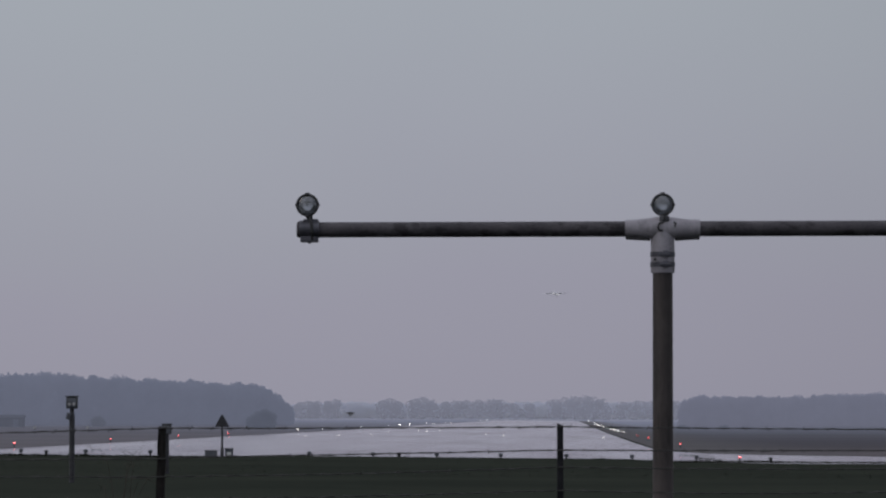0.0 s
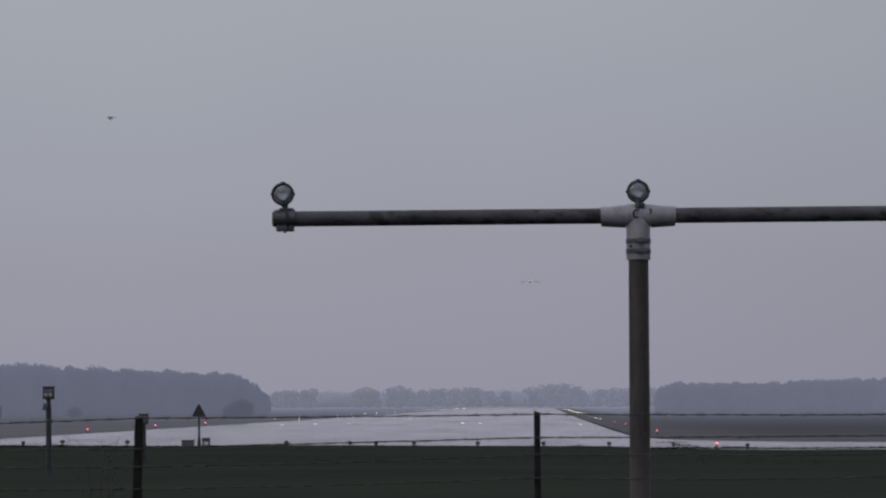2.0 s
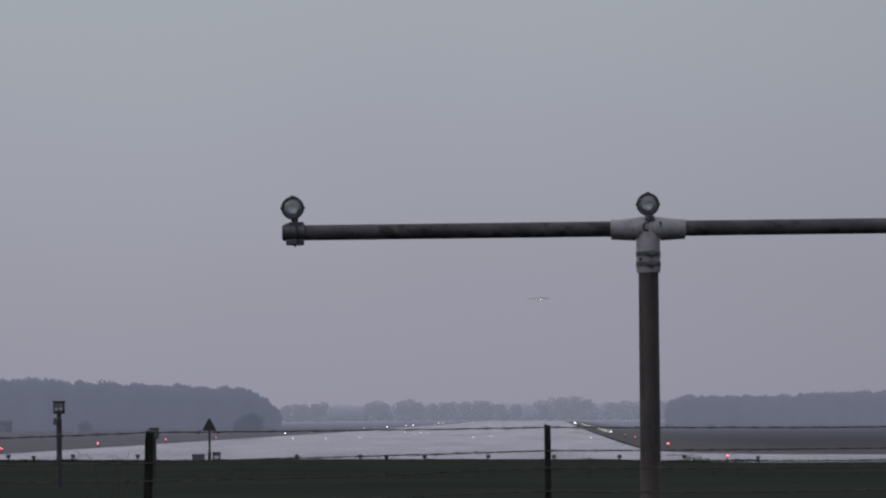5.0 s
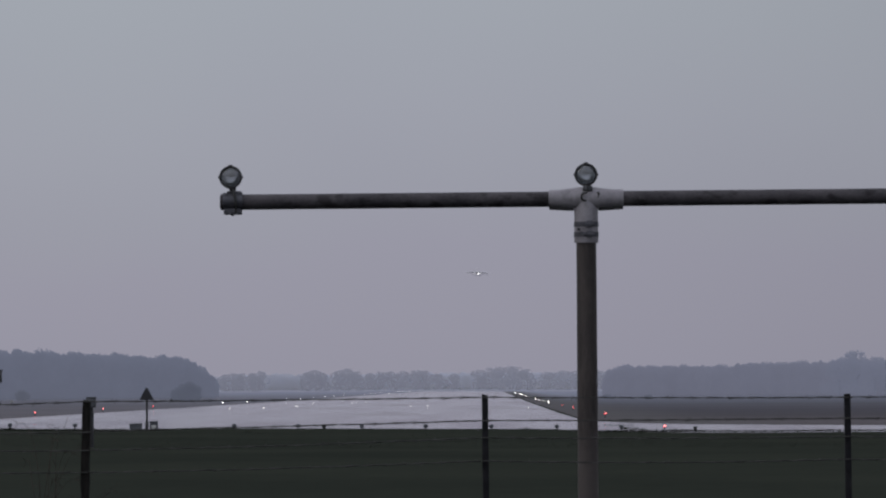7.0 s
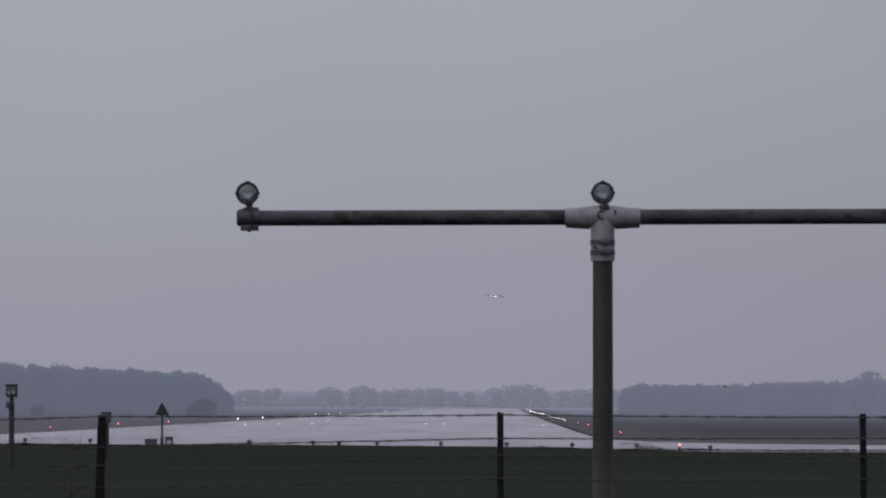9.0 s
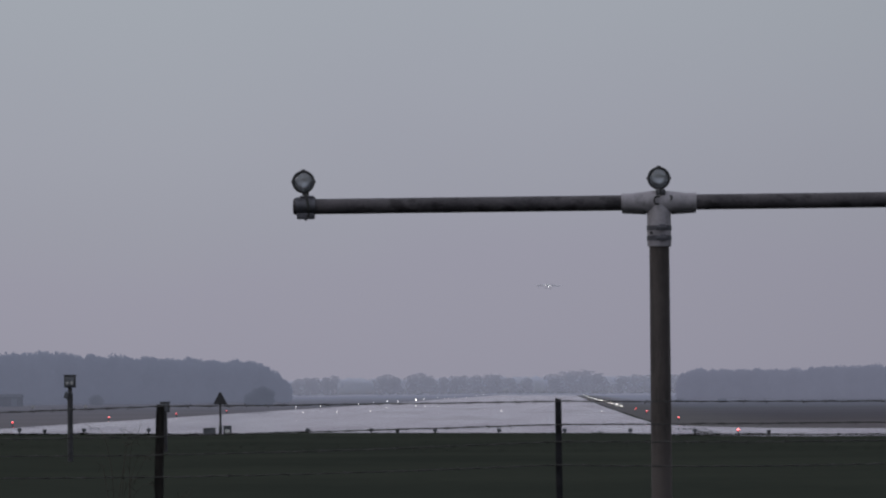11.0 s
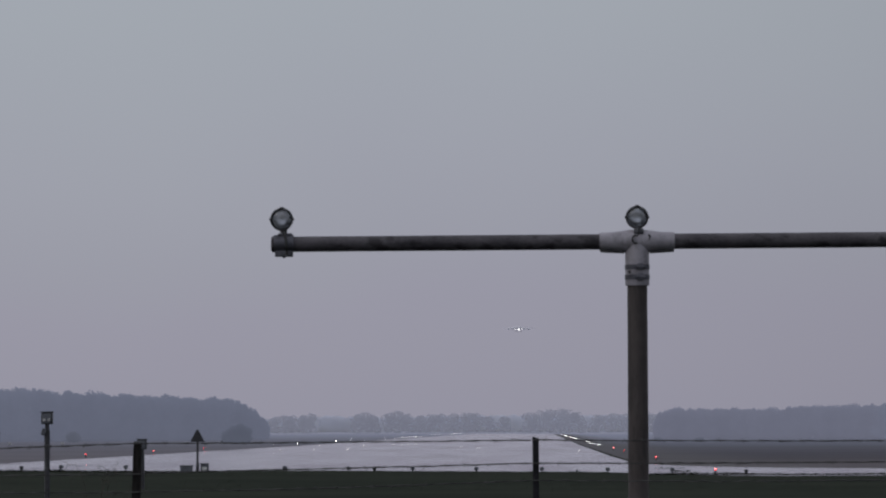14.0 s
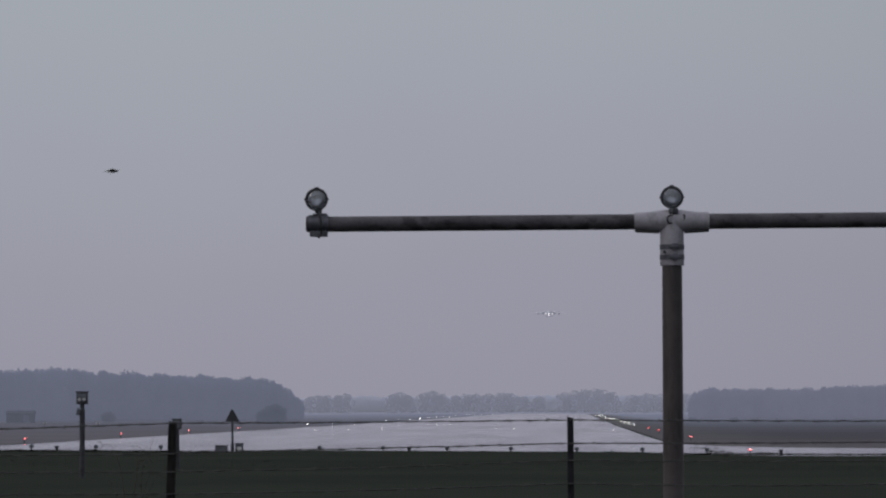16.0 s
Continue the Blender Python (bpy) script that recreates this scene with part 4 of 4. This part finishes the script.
def wood(name, profile, mat, label, seed, step, depth, size, n, lump=0.10, kind="structure"):
    """A wood as one mass of crowns: profile of (angle, tip above eye level, distance)."""
    rnd = random.Random(seed)
    verts, faces = [], []
    px, stop = profile[0][0], profile[-1][0]
    while px < stop:
        for (a, ta, da), (b, tb, db) in zip(profile, profile[1:]):
            if a <= px <= b:
                u = (px - a) / (b - a)
                top, dist = ta + (tb - ta) * u, da + (db - da) * u
        for layer in range(depth):
            y = dist + layer * 4 + rnd.uniform(-2, 2)
            h = (EYE + top * dist / 7130) * (rnd.uniform(0.9, 1.0) + lump * noise.noise((px / 30, layer * 0.7, seed)) + 0.5 * lump * noise.noise((px / 11, layer, seed + 5)))
            r = rnd.uniform(3.6, 6.0) * h / 17
            xx = at(px + rnd.uniform(-4, 4), y)
            twig_faces(rnd, verts, faces, xx, y, lie(xx, y) - 0.1, r, h - lie(xx, y), n, size * rnd.uniform(0.8, 1.2))
        px += step * rnd.uniform(0.6, 1.4)
    ob = mesh_object(name, verts, faces, mat)
    tagged(ob, label, "woodland", kind=kind)


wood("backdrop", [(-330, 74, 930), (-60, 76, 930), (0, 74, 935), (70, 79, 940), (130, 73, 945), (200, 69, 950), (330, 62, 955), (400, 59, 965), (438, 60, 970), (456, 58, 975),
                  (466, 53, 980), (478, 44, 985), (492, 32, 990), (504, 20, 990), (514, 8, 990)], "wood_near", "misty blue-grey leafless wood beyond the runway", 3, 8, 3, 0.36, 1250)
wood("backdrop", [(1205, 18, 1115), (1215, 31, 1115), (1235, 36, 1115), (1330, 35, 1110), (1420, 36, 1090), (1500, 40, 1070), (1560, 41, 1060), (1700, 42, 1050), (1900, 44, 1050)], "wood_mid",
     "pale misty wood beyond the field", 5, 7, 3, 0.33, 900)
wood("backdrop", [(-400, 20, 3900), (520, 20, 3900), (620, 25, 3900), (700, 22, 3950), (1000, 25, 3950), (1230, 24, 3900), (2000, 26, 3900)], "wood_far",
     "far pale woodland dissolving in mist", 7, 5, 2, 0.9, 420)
HAZY = "bare tree standing pale in the mist"
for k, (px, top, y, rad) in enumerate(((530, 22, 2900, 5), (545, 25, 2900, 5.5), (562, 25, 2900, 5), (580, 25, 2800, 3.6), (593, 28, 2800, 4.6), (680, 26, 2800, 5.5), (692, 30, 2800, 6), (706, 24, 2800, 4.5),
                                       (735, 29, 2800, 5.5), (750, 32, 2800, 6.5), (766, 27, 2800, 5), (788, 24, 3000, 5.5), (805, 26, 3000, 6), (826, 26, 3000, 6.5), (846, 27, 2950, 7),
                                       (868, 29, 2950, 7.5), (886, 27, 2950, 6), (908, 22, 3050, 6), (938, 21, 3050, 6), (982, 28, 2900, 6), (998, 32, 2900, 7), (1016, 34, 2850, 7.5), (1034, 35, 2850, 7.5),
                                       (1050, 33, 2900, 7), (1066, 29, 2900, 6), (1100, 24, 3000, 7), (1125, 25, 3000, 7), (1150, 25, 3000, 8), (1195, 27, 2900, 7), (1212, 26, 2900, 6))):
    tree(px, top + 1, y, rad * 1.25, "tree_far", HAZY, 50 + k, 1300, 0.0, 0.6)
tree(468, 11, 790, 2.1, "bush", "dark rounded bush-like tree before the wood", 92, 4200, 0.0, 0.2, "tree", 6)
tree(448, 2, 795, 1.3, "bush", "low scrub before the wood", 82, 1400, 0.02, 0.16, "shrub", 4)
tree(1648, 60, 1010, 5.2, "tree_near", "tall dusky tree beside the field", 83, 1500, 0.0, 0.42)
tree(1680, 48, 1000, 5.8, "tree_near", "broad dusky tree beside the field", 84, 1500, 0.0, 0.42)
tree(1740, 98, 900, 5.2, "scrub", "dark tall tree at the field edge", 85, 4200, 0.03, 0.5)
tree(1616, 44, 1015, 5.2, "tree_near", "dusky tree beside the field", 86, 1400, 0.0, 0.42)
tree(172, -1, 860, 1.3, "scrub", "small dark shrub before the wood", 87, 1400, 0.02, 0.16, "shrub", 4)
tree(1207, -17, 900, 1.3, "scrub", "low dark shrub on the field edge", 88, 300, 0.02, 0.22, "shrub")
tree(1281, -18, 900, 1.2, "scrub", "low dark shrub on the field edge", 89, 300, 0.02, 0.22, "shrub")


def shed():
    """A low shed far off before the wood."""
    y = 850
    t = empty("shed", at(16, y), y, lie(-200, y))
    tagged(t, "low grey shed with a shallow roof before the wood", "shed")
    bm = B()
    add_box(bm, 5.6, 4, 2.0, pose(0, 0, 1.0))
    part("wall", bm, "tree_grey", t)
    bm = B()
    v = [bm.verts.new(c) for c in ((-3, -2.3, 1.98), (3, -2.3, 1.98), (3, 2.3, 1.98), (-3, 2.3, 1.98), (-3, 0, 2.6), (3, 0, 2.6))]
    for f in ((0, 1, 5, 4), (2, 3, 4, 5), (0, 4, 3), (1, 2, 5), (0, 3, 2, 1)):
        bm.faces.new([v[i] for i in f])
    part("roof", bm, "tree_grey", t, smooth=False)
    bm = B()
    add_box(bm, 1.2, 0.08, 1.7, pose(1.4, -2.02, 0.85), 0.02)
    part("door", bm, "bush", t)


shed()
for px in (59, 153):
    t = empty("marker_board", at(px, 650), 650, lie(-100, 650))
    tagged(t, "small pale marker board in the far grass", "marker", group="pale marker boards")
    bm = B()
    add_box(bm, 0.5, 0.06, 0.4, pose(0, 0, 0.45), 0.01)
    part("board", bm, "dim_glass", t)
    bm = B()
    add_tube(bm, [(0, 0.05, -0.02), (0, 0.05, 0.5)], 0.04, 8)
    part("post", bm, "post", t)


# ---- airliner ----
def aerofoil(bm, stations):
    """A lifting surface through stations (x, y of the leading edge, z, chord, thickness)."""
    rings = []
    for x, y, z, c, th in stations:
        rings.append([bm.verts.new((x, y + c * u, z + th * w)) for u, w in ((0, 0), (0.08, 0.4), (0.3, 0.5), (0.7, 0.3), (1, 0), (0.7, -0.25), (0.3, -0.4), (0.08, -0.3))])
    for a, b in zip(rings, rings[1:]):
        for i in range(8):
            bm.faces.new((a[i], a[(i + 1) % 8], b[(i + 1) % 8], b[i]))
    bm.faces.new(rings[0])
    bm.faces.new(rings[-1][::-1])
    bmesh.ops.recalc_face_normals(bm, faces=bm.faces[:])
    return bm


def added_vanes(x, y, z, r, lamp):
    """Unseen upright vanes, added to dim a landing light unless viewed from nearly straight ahead."""
    bm = B()
    n = int(2 * r / 0.1)
    for i in range(n + 1):
        o = -r + 2 * r * i / n
        add_box(bm, 0.006, 0.8, 2 * math.sqrt(max(0.01, r * r - o * o)), pose(x + o, y - 0.62, z))
    part("shield", bm, "engine", lamp, "thin upright vanes added to dim the light")


def airliner():
    """A small high-wing jet; the nose points to -y, the landing lights lie at its origin."""
    t = empty("airliner")
    tagged(t, "pale high-winged four-engined airliner on approach, landing lights on", "airplane")
    part("fuselage", add_rev(B(), [(0, -3.2), (0.5, -2.9), (0.95, -1.8), (1.25, -0.2), (1.35, 2), (1.35, 16), (1.15, 20), (0.6, 24), (0.12, 26.5), (0, 26.6)], pose(0, 0, 0.8) @ TO_Y, 20), "paint", t)
    for s in (-1, 1):
        part("wing", aerofoil(B(), [(0, 8, 1.75, 4.6, 0.6), (s * 5, 9.2, 1.5, 3.8, 0.5), (s * 14.6, 12, 0.75, 1.8, 0.25)]), "engine", t)
        part("flap", aerofoil(B(), [(s * 1.4, 11.6, 1.3, 1.5, 0.25), (s * 10.4, 12.4, 0.55, 1.2, 0.2)]), "engine", t)
        for ex, ey in ((4.9, 7.6), (8.8, 9.0)):
            part("engine", add_rev(B(), [(0, 0.5), (0.62, 0.4), (0.84, 0.0), (0.98, 0.3), (1.02, 1.2), (0.86, 2.4), (0.5, 3.2), (0, 3.3)], pose(s * ex, ey, 0.35) @ TO_Y, 18), "engine", t)
        part("tailplane", aerofoil(B(), [(0, 23.4, 1.7, 2.6, 0.25), (s * 4.4, 25.0, 1.9, 1.3, 0.12)]), "engine", t)
        bm = B()
        add_tube(bm, [(s * 2.2, 11, -0.1), (s * 2.2, 11.1, -1.9)], 0.13, 8)
        gear = part("main_gear", bm, "engine", t)
        for o in (-0.3, 0.3):
            part("wheel", add_rev(B(), [(0, -0.12), (0.35, -0.12), (0.45, -0.06), (0.45, 0.06), (0.35, 0.12), (0, 0.12)], pose(s * 2.2 + o, 11.1, -1.95) @ TO_X, 16), "rubber", gear)
        part("landing_light", add_rev(B(), [(0, 0.14), (0.26, 0.1), (0.40, 0)], pose(s * 2.9, 8.2, 0.2) @ TO_CAM, 14), "wing_light", t, "bright wing landing light")
    bm = B()
    aerofoil(bm, [(0, 0, 0, 4.4, 0.35), (2.9, 2.4, 0, 2.3, 0.2)])
    fin = part("fin", bm, "engine", t)
    fin.matrix_basis = pose(0, 20.4, 1.8, 0, -90, 0)
    bm = B()
    add_tube(bm, [(0, 0.2, -0.3), (0, 0.1, -1.9)], 0.1, 8)
    gear = part("nose_gear", bm, "engine", t)
    for o in (-0.2, 0.2):
        part("wheel", add_rev(B(), [(0, -0.08), (0.28, -0.08), (0.34, 0), (0.28, 0.08), (0, 0.08)], pose(o, 0.1, -1.95) @ TO_X, 14), "rubber", gear)
    lamp = part("landing_light", add_rev(B(), [(0, 0.2), (0.30, 0.15), (0.46, 0)], pose(0, -3.3, 0.1) @ TO_CAM, 16), "landing_light", t, "dazzling nose landing light")
    added_vanes(0, -3.3, 0.1, 0.46, lamp)
    return t


# ---- birds ----
def bird(span, label):
    t = empty("bird")
    tagged(t, label, "bird", group="flying birds")
    k = span / 0.3
    part("body", add_rev(B(), [(0, -0.09 * k), (0.012 * k, -0.075 * k), (0.022 * k, -0.03 * k), (0.026 * k, 0.01 * k), (0.02 * k, 0.05 * k), (0.017 * k, 0.065 * k), (0.006 * k, 0.085 * k),
                               (0, 0.1 * k)], TO_X, 10), "bird", t)
    bm = B()
    a = [bm.verts.new(v) for v in ((-0.07 * k, 0.012 * k, 0), (-0.07 * k, -0.012 * k, 0), (-0.14 * k, -0.03 * k, 0), (-0.115 * k, 0, 0), (-0.14 * k, 0.03 * k, 0))]
    bm.faces.new(a)
    part("tail", bmesh_thick(bm, 0.004 * k), "bird", t)
    wings = []
    for s in (-1, 1):
        bm = B()
        pts = [(0.035, 0), (0.05, 0.06), (0.03, 0.11), (-0.02, 0.15), (-0.02, 0.10), (-0.03, 0.05), (-0.035, 0)]
        a = [bm.verts.new((x * k, s * y * k, 0)) for x, y in pts]
        bm.faces.new(a)
        wings.append((s, part("wing", bmesh_thick(bm, 0.005 * k), "bird", t)))
    return t, wings


def bmesh_thick(bm, d):
    got = bmesh.ops.extrude_face_region(bm, geom=bm.faces[:])
    bmesh.ops.translate(bm, verts=[v for v in got["geom"] if isinstance(v, bmesh.types.BMVert)], vec=(0, 0, d))
    bmesh.ops.recalc_face_normals(bm, faces=bm.faces[:])
    return bm


def fly(span, way, rate, label):
    """A bird that flies through the timed places of way, straight on before and after, and beats its wings."""
    b, wings = bird(span, label)
    (ta, *pa), (tb, *pb) = way[0], way[1]
    (tc, *pc), (td, *pd) = way[-2], way[-1]
    va = (Vector(pb) - Vector(pa)) / (tb - ta)
    vb = (Vector(pd) - Vector(pc)) / (td - tc)
    va.z, vb.z = min(0, va.z), max(0, vb.z)
    pts = list(way)
    if ta > 0:
        pts.insert(0, (0, *(Vector(pa) - va * ta)))
    if td < 16:
        pts.append((16, *(Vector(pd) + vb * (16 - td))))
    rows = []
    for i, (t, *p) in enumerate(pts):
        q, r = pts[max(0, i - 1)], pts[min(len(pts) - 1, i + 1)]
        dx, dy = r[1] - q[1], r[2] - q[2]
        rows.append((t, pose(*p, 0, 0, math.degrees(math.atan2(dy, dx)))))
    walk(b, rows)
    for s, w in wings:
        beat, t, k = [], 0.0, 0
        while t < 16:
            beat.append((t, pose(0, 0, 0, s * (45 if k % 2 else -25))))
            t, k = t + rate, k + 1
        beat.append((16.0, pose(0, 0, 0, s * 10)))
        walk(w, beat)


# ---- what moves ----
def motions():
    plane = airliner()
    # glides down towards the far end of the runway
    # the turning heading brightens the nose light through its added vanes
    walk(plane, [(t, pose(x, 4580 - 70 * t, 141.0 - 3.57 * t + dz, 3.0, lean, crab)) for t, x, dz, lean, crab in
                 ((0, -9.8, -1.2, -2, 6.0), (3.5, -12.0, 2.0, -1, 5.6), (7, -10.9, 0.3, 2, 5.0), (9, -10.4, -1.6, 4, 4.2), (12.5, -16.0, -1.1, 0, 1.6), (14.5, -19.8, -0.3, 0, 0.9), (16, -22.3, -0.7, 0, 0.5))])
    small = "small dark bird crossing the sky with beating wings"
    fly(0.30, [(0, -4.8, 90, 2.32), (0.2, -1.51, 90, 2.73), (0.4, 1.08, 90, 4.24)], 0.1, small)
    fly(0.19, [(1.5, 4.02, 70, 3.35), (1.6, 1.27, 70, 4.08), (1.8, -4.01, 70, 6.35), (2.0, -7.49, 70, 7.29)], 0.1, small)
    fly(0.24, [(8.5, -7.28, 110, 3.55), (8.6, -4.08, 110, 4.4), (8.7, -1.43, 110, 4.18), (9.0, 6.0, 110, 2.75)], 0.1, small)
    fly(0.24, [(0, 7.99, 330, 5.57), (4.5, 5.81, 240, 4.67), (8.7, 3.63, 150, 3.77), (9, 3.55, 142, 3.76), (9.1, 5.77, 140, 4.23), (9.2, 6.58, 140, 4.90), (9.3, 9.10, 140, 5.18), (9.4, 10.36, 140, 6.27), (9.5, 12.53, 140, 6.40)], 0.1, small)
    fly(0.36, [(11.8, -12.93, 150, 4.97), (12, -10.25, 150, 4.51), (12.5, -3.06, 150, 4.68), (13, 4.28, 150, 5.0), (13.5, 12.47, 150, 5.12)], 0.1, small)
    fly(0.24, [(12.2, 10.68, 150, 10.74), (12.3, 7.51, 150, 11.88), (12.4, 6.38, 150, 11.37), (12.5, 5.43, 150, 11.63), (12.6, 3.5, 150, 12.68), (12.7, 4.0, 150, 11.85), (12.8, 4.4, 150, 11.27),
               (12.9, 6.25, 150, 12.22), (13.0, 9.24, 150, 13.59), (13.1, 12.66, 150, 14.45)], 0.1, small)
    fly(0.27, [(0, 7.3, 300, 4.0), (6, 5.5, 225, 4.4), (12.0, 3.66, 150, 4.7), (12.1, 3.4, 150, 6.2), (12.2, 1.22, 150, 8.78), (12.3, -0.48, 150, 12.5), (12.4, -4.45, 150, 16.05)], 0.1, small)
    fly(0.30, [(15.8, -9.7, 60, 5.3), (16.0, -6.9, 60, 5.85)], 0.1, small)


motions()
